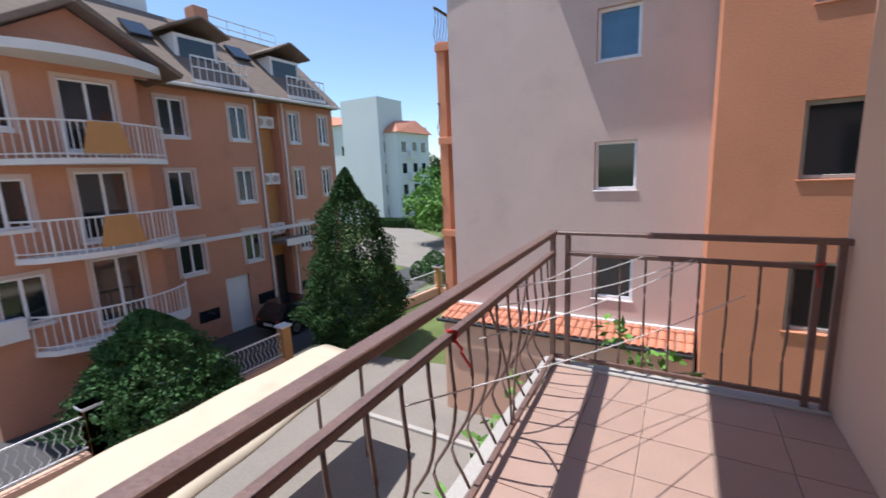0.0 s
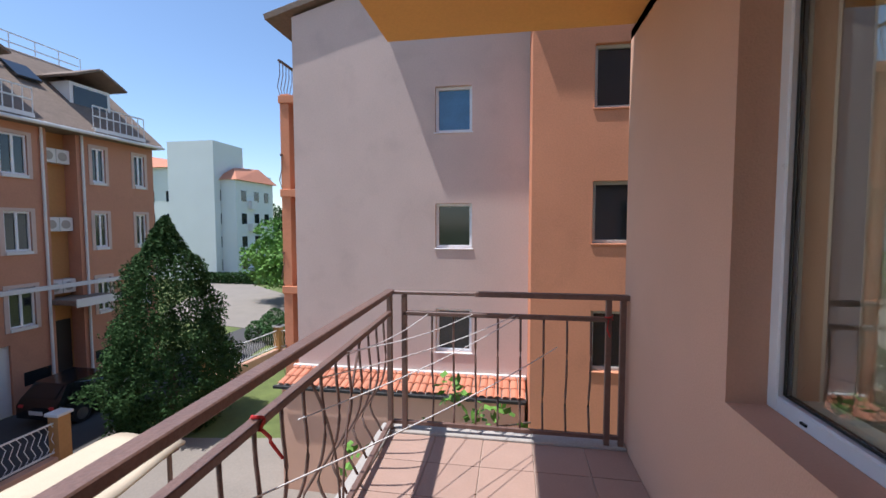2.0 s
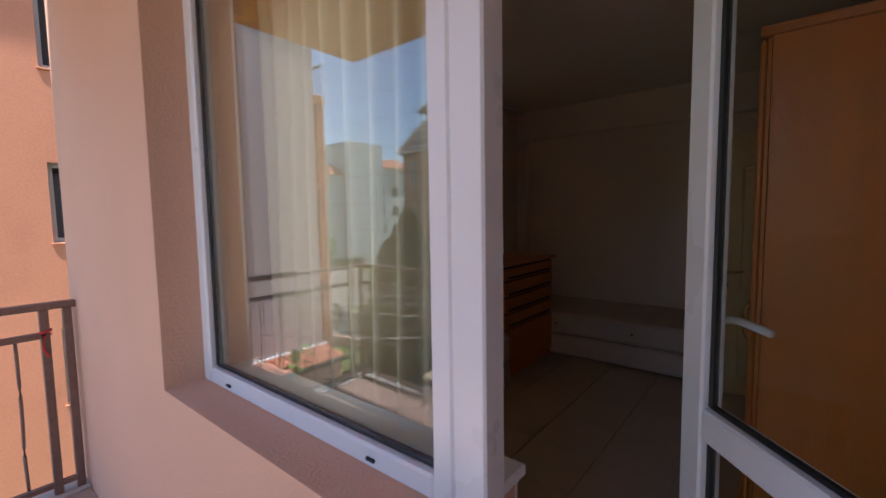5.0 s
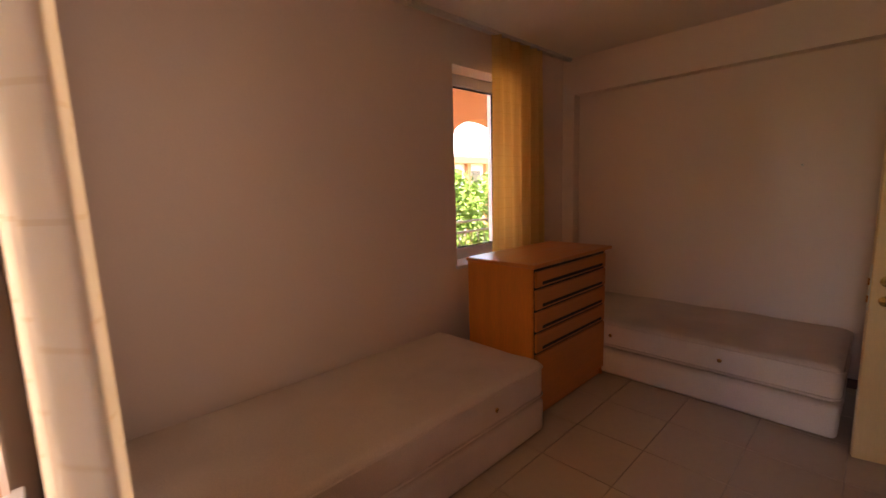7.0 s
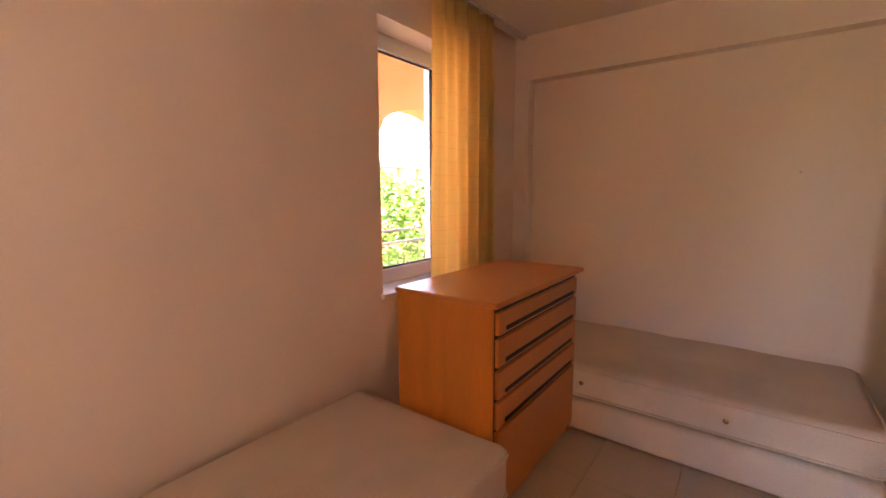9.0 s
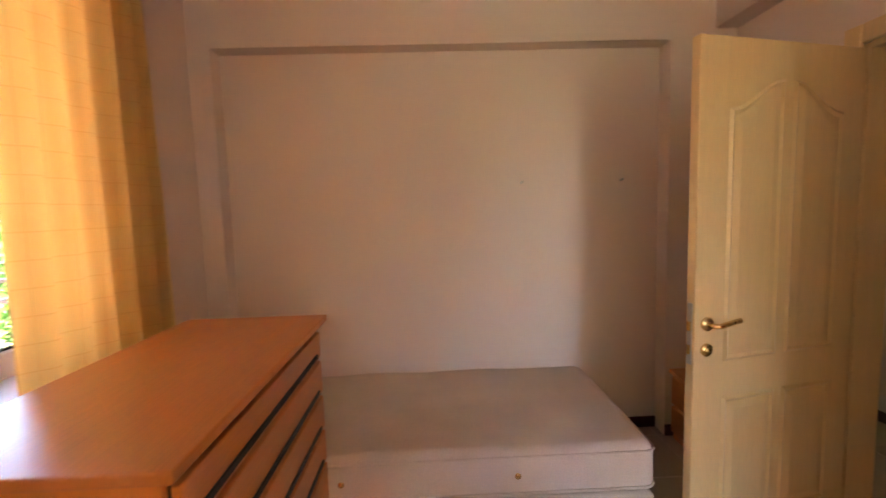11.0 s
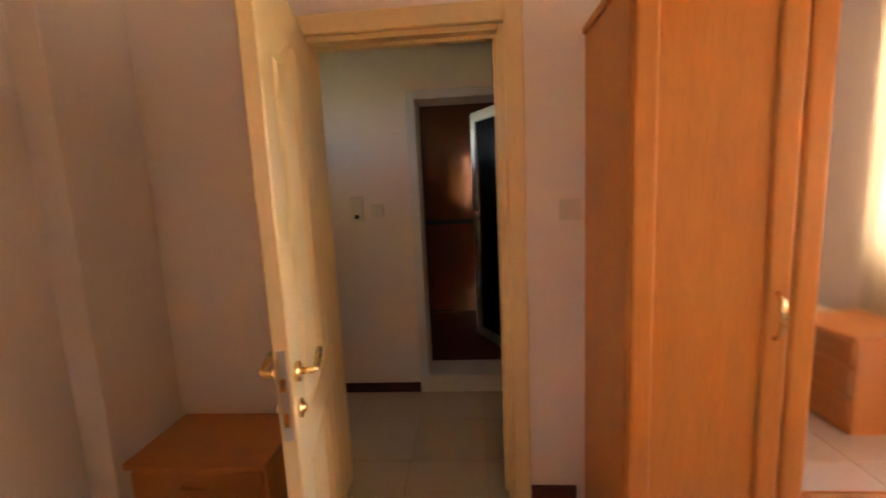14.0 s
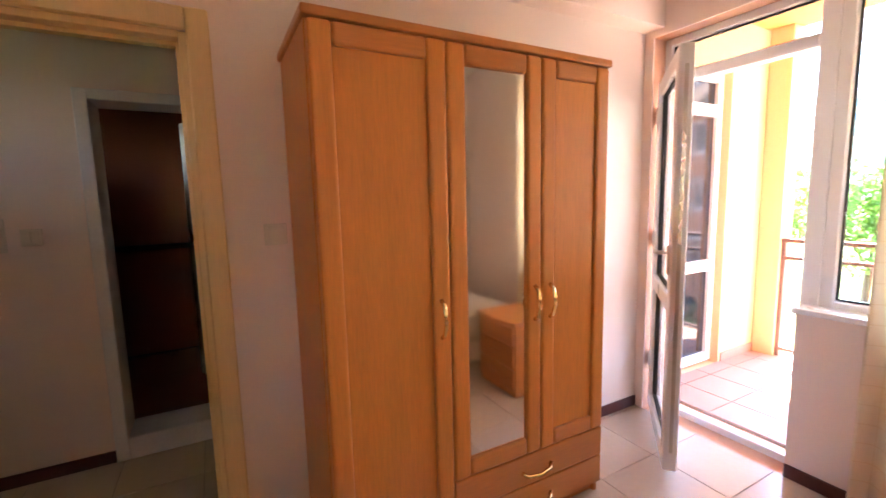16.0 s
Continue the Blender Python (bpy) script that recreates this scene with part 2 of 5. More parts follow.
def pierced(axis, a0, a1, u0, u1, z0, z1, holes=()):
    """A wall a0..a1 thick across the axis, u0..u1 long, with holes (u0, u1, z0, z1) right through it."""
    bm = bmesh.new()
    us = sorted({u0, u1, *(h[i] for h in holes for i in (0, 1))})
    zs = sorted({z0, z1, *(h[i] for h in holes for i in (2, 3))})
    us, zs = [u for u in us if u0 <= u <= u1], [z for z in zs if z0 <= z <= z1]
    full = {}
    for i in range(len(us) - 1):
        for j in range(len(zs) - 1):
            uc, zc = (us[i] + us[i + 1]) / 2, (zs[j] + zs[j + 1]) / 2
            full[i, j] = not any(h[0] < uc < h[1] and h[2] < zc < h[3] for h in holes)
    cache = {}

    def v(a, u, z):
        k = (a, u, z)
        if k not in cache:
            cache[k] = bm.verts.new((a, u, z) if axis == "x" else (u, a, z))
        return cache[k]

    for (i, j), f in full.items():
        if not f:
            continue
        ua, ub, za, zb = us[i], us[i + 1], zs[j], zs[j + 1]
        for a in (a0, a1):
            bm.faces.new((v(a, ua, za), v(a, ub, za), v(a, ub, zb), v(a, ua, zb)))
        for di, dj, p, q in ((-1, 0, (ua, za), (ua, zb)), (1, 0, (ub, za), (ub, zb)), (0, -1, (ua, za), (ub, za)), (0, 1, (ua, zb), (ub, zb))):
            if not full.get((i + di, j + dj), False):
                bm.faces.new((v(a0, *p), v(a0, *q), v(a1, *q), v(a1, *p)))
    return bm


# ---- own flat: shell ----
FLOOR_TOP = 0.0
GROUND = -5.2
solid("wall_west", pierced("x", 0.0, 0.30, -0.06, 3.5, -0.25, 2.74, [(0.13, 0.94, -0.02, 2.36), (0.94, 2.13, 0.85, 2.36)]), M_PEACH, "peach plastered balcony wall around window and door", "wall")
solid("wall_west_lining", pierced("x", 0.30, 0.312, 0.072, 3.15, 0.0, 2.68, [(0.13, 0.94, -0.02, 2.36), (0.94, 2.13, 0.85, 2.36)]), M_ROOM, "white plaster inside the balcony wall", "wall")
solid("wall_north", pierced("y", 3.15, 3.5, 0.30, 4.8, -0.25, 2.74, [(2.75, 3.56, 0.885, 2.39)]), M_ROOM, "warm white plastered wall with a window", "wall")
solid("wall_south", pierced("y", -0.06, 0.072, 0.30, 4.8, -0.25, 2.74, [(2.755, 3.60, -0.02, 2.060)]), M_ROOM, "warm white plastered wall with a doorway", "wall")
solid("wall_east", bx(4.42, 4.8, 0.072, 3.15, -0.25, 2.74), M_ROOM, "warm white plastered wall in a shallow niche", "wall")
solid("wall_east_pier", bx(4.307, 4.42, 0.072, 0.457, 0.0, 2.68), M_ROOM, "plastered pier beside the niche", "wall")
solid("wall_east_pier", bx(4.307, 4.42, 3.03, 3.15, 0.0, 2.68), M_ROOM, "plastered pier beside the niche", "wall")
solid("wall_east_beam", bx(4.307, 4.42, 0.457, 3.03, 2.343, 2.68), M_ROOM, "plastered beam over the niche", "beam")
solid("wall_south_beam", bx(0.312, 4.307, 0.072, 0.20, 2.40, 2.68), M_ROOM, "plastered ceiling beam over the door wall", "beam")
solid("ceiling", bx(0.0, 4.8, -0.06, 3.5, 2.68, 2.74), M_CEIL, "white painted ceiling", "ceiling")
solid("floor", bx(0.30, 4.8, -0.06, 3.5, -0.25, -0.006), M_FGROUT, "grouted screed under the floor tiles", "floor")
# hall and bathroom
solid("wall_hall_south", pierced("y", -1.20, -0.964, 1.2, 5.2, -0.25, 2.74, [(2.59, 3.265, 0.0, 1.98)]), M_ROOM, "dim white hall wall with a bathroom doorway", "wall")
solid("wall_hall_west", bx(1.1, 1.2, -1.2, -0.06, -0.25, 2.74), M_ROOM, "white hall wall", "wall")
# the unseen opening in this end wall is added to brighten the hall
solid("wall_hall_east", pierced("x", 5.2, 5.3, -1.2, -0.06, -0.25, 2.74, [(-0.80, -0.40, 1.75, 2.10)]), M_ROOM, "white hall wall", "wall")
solid("wall_hall_north", bx(4.8, 5.2, -0.06, 0.0, -0.25, 2.74), M_ROOM, "white hall wall", "wall")
solid("hall_floor", bx(1.1, 5.3, -1.2, -0.06, -0.25, -0.006), M_FGROUT, "grouted screed under hall tiles", "floor")
solid("hall_ceiling", bx(1.1, 5.3, -1.2, -0.06, 2.68, 2.74), M_CEIL, "white hall ceiling", "ceiling")
solid("bath_wall_south", bx(2.0, 4.4, -2.9, -2.8, -0.1, 2.5), M_BROWNTILE, "dark brown tiled bathroom wall", "wall")
solid("bath_wall_west", bx(2.0, 2.1, -2.8, -1.2, -0.1, 2.5), M_BROWNTILE, "dark brown tiled bathroom wall", "wall")
# small hole out of sight, added so daylight reaches the bathroom
solid("bath_wall_east", pierced("x", 4.3, 4.4, -2.8, -1.2, -0.1, 2.5, [(-2.35, -2.1, 1.75, 2.05)]), M_BROWNTILE, "dark brown tiled bathroom wall", "wall")
solid("bath_floor", bx(2.0, 4.4, -2.8, -1.2, -0.1, 0.05), M_BROWNTILE, "dark brown tiled bathroom floor", "floor")
solid("bath_border", bx(2.1, 4.3, -2.8, -2.785, 1.02, 1.07), M_GASKET_GAP, "dark tile border across the bathroom wall", "trim")
solid("bath_ceiling", bx(2.0, 4.4, -2.9, -1.2, 2.5, 2.6), M_CEIL, "bathroom ceiling", "ceiling")

# ---- windows and doors of the flat ----
def frame_bars(parent, axis, a0, a1, u0, u1, z0, z1, w, mat, name="window_frame"):
    """Four bars of a frame in the plane across the axis; the uprights run full height."""
    for p, q, r, s in ((u0, u0 + w, z0, z1), (u1 - w, u1, z0, z1), (u0 + w, u1 - w, z0, z0 + w), (u0 + w, u1 - w, z1 - w, z1)):
        bm = bmesh.new()
        if axis == "x":
            box(bm, a0, a1, p, q, r, s, 0.006)
        else:
            box(bm, p, q, a0, a1, r, s, 0.006)
        part(name, bm, mat, parent)


def pane(parent, axis, a, u0, u1, z0, z1, mat=None, t=0.006, name="pane", label=""):
    bm = bx(a - t / 2, a + t / 2, u0, u1, z0, z1) if axis == "x" else bx(u0, u1, a - t / 2, a + t / 2, z0, z1)
    ob = part(name, bm, mat or M_GLASS, parent, label)
    if mat is None:
        ob.visible_shadow = False
    return ob


def gasket(parent, axis, a0, a1, u0, u1, z0, z1):
    frame_bars(parent, axis, a0, a1, u0, u1, z0, z1, 0.009, M_GASKET_GAP, "gasket")


w1 = tagged(new("window_1"), "wide white plastic balcony window with one pane", "window", kind="structure")
frame_bars(w1, "x", 0.13, 0.20, 1.035 - 0.055, 2.13, 0.85, 2.36, 0.055, M_PVC)
gasket(w1, "x", 0.150, 0.180, 1.035, 2.075, 0.905, 2.305)
for x in (0.157, 0.173):
    pane(w1, "x", x, 1.044, 2.066, 0.914, 2.296, t=0.004)
part("window_sill", bx(0.20, 0.335, 0.93, 2.15, 0.845, 0.872, 0.004), M_PVC, w1)
for y in (1.93, 1.22):
    part("drain_cap", bx(0.122, 0.13, y - 0.014, y + 0.014, 0.870, 0.879, 0.002), M_GASKET_GAP, w1, "small black drain slot")
d1 = tagged(new("door_1"), "white plastic balcony door frame with a transom pane", "door frame", kind="structure")
for a in ((0.13, 0.175, 0.0, 2.36), (0.905, 0.98, 0.0, 2.36)):
    part("jamb", bx(0.13, 0.20, a[0], a[1], a[2], a[3], 0.005), M_PVC, d1)
for a in ((0.0, 0.045), (2.09, 2.15), (2.315, 2.36)):
    part("crossbar", bx(0.13, 0.20, 0.175, 0.905, a[0], a[1], 0.005), M_PVC, d1)
gasket(d1, "x", 0.150, 0.180, 0.175, 0.905, 2.15, 2.315)
pane(d1, "x", 0.165, 0.184, 0.896, 2.159, 2.306)

# the open balcony door leaf, hinged beside the corner
leaf = thing("balcony_door", (0.255, 0.175, 0.05), "open white plastic glazed balcony door with mid rail", "door")
leaf.rotation_euler = (0, 0, radians(-49))
LW = 0.77
for n, a in (("stile", (0.0, 0.085, 0.0, 2.04)), ("stile", (LW - 0.085, LW, 0.0, 2.04)), ("rail", (0.085, LW - 0.085, 0.0, 0.085)), ("rail", (0.085, LW - 0.085, 0.79, 0.875)), ("rail", (0.085, LW - 0.085, 1.955, 2.04))):
    part(n, bx(-0.03, 0.035, a[0], a[1], a[2], a[3], 0.006), M_PVC, leaf)
for z0, z1 in ((0.085, 0.79), (0.875, 1.955)):
    frame_bars(leaf, "x", -0.012, 0.016, 0.085, LW - 0.085, z0, z1, 0.010, M_GASKET_GAP, "gasket")
    pane(leaf, "x", 0.0, 0.095, LW - 0.095, z0 + 0.01, z1 - 0.01)
for sx in (1.0,):
    bm = bmesh.new()
    x = 0.035 if sx else -0.03
    s = 1 if sx else -1
    box(bm, min(x, x + s * 0.012), max(x, x + s * 0.012), LW - 0.06, LW - 0.03, 0.99, 1.13, 0.003)
    tube(bm, [(x + s * 0.012, LW - 0.045, 1.095), (x + s * 0.045, LW - 0.045, 1.095), (x + s * 0.052, LW - 0.07, 1.095), (x + s * 0.052, LW - 0.165, 1.09)], 0.010)
    part("door_handle", bm, M_PVC, leaf, "white lever handle", True)
part("lock_strip", bx(-0.006, 0.010, LW, LW + 0.004, 0.1, 1.95), M_STEEL, leaf, "steel locking strip")
for z in (0.25, 1.05, 1.8):
    part("hinge", rod(bmesh.new(), (0.03, -0.012, z), (0.03, -0.012, z + 0.09), 0.010), M_PVC, leaf)

w2 = tagged(new("window_2"), "white plastic window behind the gold curtain", "window", kind="structure")
frame_bars(w2, "y", 3.33, 3.40, 2.79, 3.56, 0.893, 2.39, 0.09, M_PVC)
gasket(w2, "y", 3.35, 3.38, 2.88, 3.47, 0.983, 2.30)
pane(w2, "y", 3.365, 2.889, 3.461, 0.992, 2.291)
part("window_sill", bx(2.735, 3.575, 3.12, 3.33, 0.863, 0.893, 0.005), M_PVC, w2)

# hall doorway: casing, lining and the open moulded leaf
d2 = tagged(new("door_2"), "pale yellow wooden door casing", "door frame", kind="structure")
for y0, y1 in ((0.072, 0.094), (-0.082, -0.06)):
    part("casing", bx(2.70, 2.775, y0, y1, 0.0, 2.117, 0.006), M_DOOR, d2)
    part("casing", bx(3.58, 3.655, y0, y1, 0.0, 2.117, 0.006), M_DOOR, d2)
    part("casing", bx(2.775, 3.58, y0, y1, 2.038, 2.117, 0.006), M_DOOR, d2)
part("jamb", bx(2.757, 2.798, -0.06, 0.072, 0.0, 2.038, 0.003), M_DOOR, d2)
part("jamb", bx(3.56, 3.598, -0.06, 0.072, 0.0, 2.038, 0.003), M_DOOR, d2)
part("head", bx(2.798, 3.56, -0.06, 0.072, 2.016, 2.057, 0.003), M_DOOR, d2)
part("stop", bx(2.798, 2.812, -0.02, 0.02, 0.0, 2.001), M_DOOR, d2)
part("stop", bx(2.798, 3.56, -0.02, 0.02, 2.001, 2.016), M_DOOR, d2)

hd = thing("panelled_door", (3.568, 0.098, 0.012), "open pale yellow moulded wooden door with arched panels", "door")
hd.rotation_euler = (0, 0, math.atan2(0.757, -0.168))
DW, DH = 0.81, 2.0


def arch_panel(x0, x1, z0, z1, y, s, rise):
    """A raised field with a slanting, arched head and a moulded border."""
    bm = bmesh.new()
    n = 12
    rings = []
    for inset, dep in ((0.0, 0.0), (0.012, 0.007), (0.024, 0.001), (0.055, 0.006)):
        pts = [(x0 + inset, z0 + inset), (x1 - inset, z0 + inset)]
        for i in range(n + 1):
            u = i / n
            h = rise(u) if rise else 0.0
            pts.append((x1 - inset + (x0 - x1 + 2 * inset) * u, z1 - inset + h))
        rings.append([bm.verts.new((px, y + s * dep, pz)) for px, pz in pts])
    for a, b in zip(rings, rings[1:]):
        for i in range(len(a)):
            j = (i + 1) % len(a)
            bm.faces.new((a[i], a[j], b[j], b[i]))
    bm.faces.new(rings[-1])
    return bm


part("slab", bx(0, DW, -0.02, 0.02, 0, DH, 0.003), M_DOOR, hd)
for s in (1, -1):
    for x0, x1, flip in ((0.115, 0.375, 0), (0.415, 0.675, 1)):
        up = (lambda u: -0.11 * (1 - math.cos(math.pi * u)) / 2) if flip == 0 else (lambda u: -0.11 * (1 + math.cos(math.pi * u)) / 2)
        part("panel", arch_panel(x0, x1, 0.80, 1.86, s * 0.0205, s, up), M_DOOR, hd)
        part("panel", arch_panel(x0, x1, 0.13, 0.66, s * 0.0205, s, None), M_DOOR, hd)
    bm = bmesh.new()
    rod(bm, (DW - 0.055, s * 0.02, 0.955), (DW - 0.055, s * 0.030, 0.955), 0.026, 16)
    tube(bm, [(DW - 0.055, s * 0.03, 0.955), (DW - 0.055, s * 0.06, 0.955), (DW - 0.07, s * 0.068, 0.955), (DW - 0.12, s * 0.066, 0.962), (DW - 0.165, s * 0.064, 0.968)], 0.010, 8)
    part("door_handle", bm, M_BRASS, hd, "brass lever handle on round rose", True)
    bm = rod(bmesh.new(), (DW - 0.055, s * 0.02, 0.855), (DW - 0.055, s * 0.028, 0.855), 0.025, 16)
    rod(bm, (DW - 0.055, s * 0.028, 0.855), (DW - 0.055, s * 0.036, 0.855), 0.012, 12)
    part("keyhole_rose", bm, M_BRASS, hd, "round brass lock rose", True)
part("lock_plate", bx(DW, DW + 0.003, -0.011, 0.011, 0.80, 1.035), M_STEEL, hd, "worn brass lock plate in the edge")
for z in (0.93, 0.84):
    part("latch", bx(DW + 0.003, DW + 0.010, -0.006, 0.006, z, z + 0.035), M_BRASS, hd)
for z in (0.25, 1.65):
    part("hinge", rod(bmesh.new(), (-0.004, -0.028, z), (-0.004, -0.028, z + 0.09), 0.009), M_BRASS, hd)

# bathroom doorway
d3 = tagged(new("door_3"), "white bathroom door frame with raised threshold", "door frame", kind="structure")
part("casing", bx(3.265, 3.325, -0.964, -0.950, 0.0, 2.035, 0.003), M_WHITE, d3)
part("casing", bx(2.53, 2.59, -0.964, -0.950, 0.0, 2.035, 0.003), M_WHITE, d3)
part("casing", bx(2.59, 3.265, -0.964, -0.950, 1.98, 2.035, 0.003), M_WHITE, d3)
part("threshold", bx(2.592, 3.263, -1.2, -0.945, 0.0, 0.13, 0.008, 2), M_WHITE, d3)
sh = thing("bathroom_door", (2.61, -1.21, 0.13), "aluminium framed bathroom door with dark glass, ajar", "door")
sh.rotation_euler = (0, 0, radians(-62))
for a in ((0, 0.07, 0, 1.88), (0.58, 0.65, 0, 1.88), (0.07, 0.58, 0, 0.08), (0.07, 0.58, 1.80, 1.88)):
    part("rail", bx(a[0], a[1], -0.04, 0.0, a[2], a[3], 0.004), M_STEEL, sh)
part("pane", bx(0.07, 0.58, -0.024, -0.016, 0.08, 1.80), M_DARKGLASS, sh)

# ---- balcony ----
solid("balcony_floor", bx(-1.66, 0.0, -0.06, 3.44, -0.22, -0.008), M_GROUT, "concrete balcony slab with grout bed", "floor")
solid("balcony_edge", bx(-1.69, -1.60, -0.06, 3.47, -0.0075, 0.018, 0.006), M_CONC, "weathered concrete nosing along the balcony edge", "trim")
solid("balcony_edge_end", bx(-1.60, -0.0, 3.36, 3.47, -0.0075, 0.016, 0.006), M_CONC, "weathered concrete nosing at the balcony end", "trim")
solid("upper_balcony", bx(-1.61, 0.0, -0.06, 3.40, 2.74, 2.92), M_SOFFIT, "orange painted soffit of the balcony above", "ceiling")
south = solid("wall_balcony_south", pierced("y", -0.3, -0.06, -1.66, 0.0, -0.25, 2.74, [(-0.92, -0.04, -0.02, 2.35)]), M_YELLOW, "yellow plastered balcony end wall with a glazed door", "wall")
d4 = tagged(new("door_4"), "white plastic glazed door to the next room", "door", kind="structure")
frame_bars(d4, "y", -0.19, -0.12, -0.92, -0.04, 0.0, 2.35, 0.07, M_PVC)
for z in (0.78, 2.02):
    part("rail", bx(-0.85, -0.11, -0.19, -0.12, z, z + 0.09, 0.005), M_PVC, d4)
for z0, z1 in ((0.07, 0.78), (0.87, 2.02), (2.11, 2.28)):
    pane(d4, "y", -0.155, -0.85, -0.11, z0, z1, M_DARKGLASS)
solid("column_balcony", bx(-1.63, -1.44, -0.055, 0.11, -0.2, 2.74, 0.004), M_YELLOW, "slim yellow plastered column", "column")
solid("baseboard_balcony", bx(-1.44, -0.95, -0.06, -0.048, 0.0, 0.07), M_TERR, "terracotta skirting tile", "baseboard")

rail = thing("balcony_railing", (-1.61, 1.7, 0.0), "brown painted wrought iron balcony railing with bellied bars", "railing")
INV = Matrix.Translation((1.61, -1.7, 0.0))


def rpart(name, bm, mat=None, smooth=False, label=""):
    for v in bm.verts:
        v.co.x += SLANT * max(0.0, YR - 0.05 - v.co.y)
    bmesh.ops.transform(bm, matrix=INV, verts=bm.verts[:])
    return part(name, bm, mat or M_IRON, rail, label, smooth)


XR, YR = -1.61, 3.40
SLANT = 0.038  # the long rail runs slightly towards the house wall
rpart("top_rail", bx(XR - 0.03, XR + 0.03, 0.10, YR + 0.02, 0.99, 1.025, 0.004))
rpart("top_rail", bx(XR + 0.03, -1.0, YR - 0.022, YR + 0.014, 0.994, 1.018, 0.004))
rpart("top_rail", bx(-1.0, 0.0, YR - 0.03, YR + 0.02, 0.99, 1.025, 0.004))
rpart("lower_rail", bx(XR - 0.02, XR + 0.02, 0.10, YR - 0.02, 0.845, 0.875, 0.003))
rpart("lower_rail", bx(XR + 0.10, -0.12, YR - 0.018, YR + 0.018, 0.845, 0.875, 0.003))
rpart("bottom_rail", bx(XR - 0.014, XR + 0.014, 0.10, YR, 0.055, 0.08))
rpart("bottom_rail", bx(XR + 0.02, -0.02, YR - 0.014, YR + 0.014, 0.055, 0.08))
for x, y in ((XR, 0.12), (XR, YR - 0.01), (XR + 0.105, YR), (-0.125, YR), (-0.035, YR)):
    rpart("post", bx(x - 0.018, x + 0.018, y - 0.018, y + 0.018, 0.0, 0.99, 0.003))


def belly(x, y, dx, dy, k):
    pts = []
    for i in range(15):
        u = i / 14
        z = 0.08 + u * 0.765
        b = k * math.exp(-((z - 0.25) / 0.13) ** 2) - 0.16 * k * math.exp(-((z - 0.60) / 0.12) ** 2)
        pts.append((x + dx * b, y + dy * b, z))
    return tube(bmesh.new(), pts, 0.0075, 6)


for i in range(8):
    rpart("baluster", belly(-1.305 + i * 0.153, YR, 0, 1, 0.055), smooth=True)
for i in range(18):
    rpart("baluster", belly(XR, 0.33 + i * 0.17, -1, 0, 0.10), smooth=True)
for s in (-1, 1):
    pts = [(XR, 2.42 + s * (0.02 + 0.3 * (u / 12) ** 2), 0.08 + 0.765 * u / 12) for u in range(13)]
    rpart("scroll", tube(bmesh.new(), pts, 0.007), smooth=True)
rod_b = bmesh.new()
xc = XR + SLANT * (YR - 1.70)
tube(rod_b, [(xc + 0.024 * math.cos(a), 1.70 + 0.012 * math.sin(3 * a), 0.86 + 0.024 * math.sin(a)) for a in np.arange(0, 6.6, 0.4)], 0.006)
tube(rod_b, [(xc + 0.02, 1.70, 0.84), (xc + 0.03, 1.73, 0.80), (xc + 0.01, 1.76, 0.77), (xc + 0.035, 1.79, 0.70)], 0.006)
solid("cord", rod_b, M_RED, "knotted red cord tied to the railing", "cord", kind="thing")
bm = tube(bmesh.new(), [(-0.125 + 0.024 * math.cos(a), YR + 0.024 * math.sin(a), 0.86 + 0.004 * a) for a in np.arange(0, 7, 0.5)], 0.006)
tube(bm, [(-0.13, YR - 0.024, 0.86), (-0.14, YR - 0.03, 0.80), (-0.12, YR - 0.03, 0.75)], 0.005)
solid("cord_knot", bm, M_RED, "red cord tied round the end post", "cord", kind="thing")
LINES = (((XR, 2.40, 0.85), (-1.33, YR, 0.86)), ((XR, 2.44, 0.86), (-1.01, YR, 0.87)), ((XR, 2.21, 0.82), (-0.72, YR, 0.87)), ((XR, 1.98, 0.74), (-0.70, YR, 0.86)), ((XR, 1.35, 0.76), (-0.45, YR, 0.66)))
for a, b in LINES:
    a, b = Vector(a) + Vector((SLANT * (YR - a[1]), 0, 0)), Vector(b)
    pts = [a.lerp(b, u / 12) - Vector((0, 0, 0.035 * math.sin(math.pi * u / 12))) for u in range(13)]
    solid("clothes_line", tube(bmesh.new(), pts, 0.003, 5), M_ROPE, "white plastic clothes line tied between the rails", "clothes line", kind="thing", group="clothes lines")

# loggia outside the second window
solid("loggia_floor", bx(2.2, 6.2, 3.5, 4.95, -0.22, 0.0), M_CONC, "concrete loggia floor", "floor")
# added out of view to block sun; west edge sets the column's sun diagonal
solid("loggia_shade_slab", bx(3.4, 6.2, 3.5, 4.95, 3.36, 3.5), M_ORANGE, "unseen slab added to shade the loggia", "ceiling")
solid("column_loggia", bx(4.02, 4.26, 4.66, 4.92, -0.2, 3.36, 0.005), M_ORANGE, "orange plastered loggia column", "column")
bm = bmesh.new()
n = 16
rows = []
for i in range(n + 1):
    u = i / n
    x = 4.26 + 1.29 * u
    zc = 2.08 + 0.30 * math.sin(math.pi * u) ** 0.45
    rows.append([bm.verts.new((x, y, z)) for y in (4.66, 4.92) for z in (zc, 2.95)])
for a, b in zip(rows, rows[1:]):
    bm.faces.new((a[0], b[0], b[1], a[1]))
    bm.faces.new((a[2], a[3], b[3], b[2]))
    bm.faces.new((a[0], a[2], b[2], b[0]))
    bm.faces.new((a[1], b[1], b[3], a[3]))
solid("loggia_arch", bm, M_ORANGE, "orange plastered arched beam over the loggia", "beam")
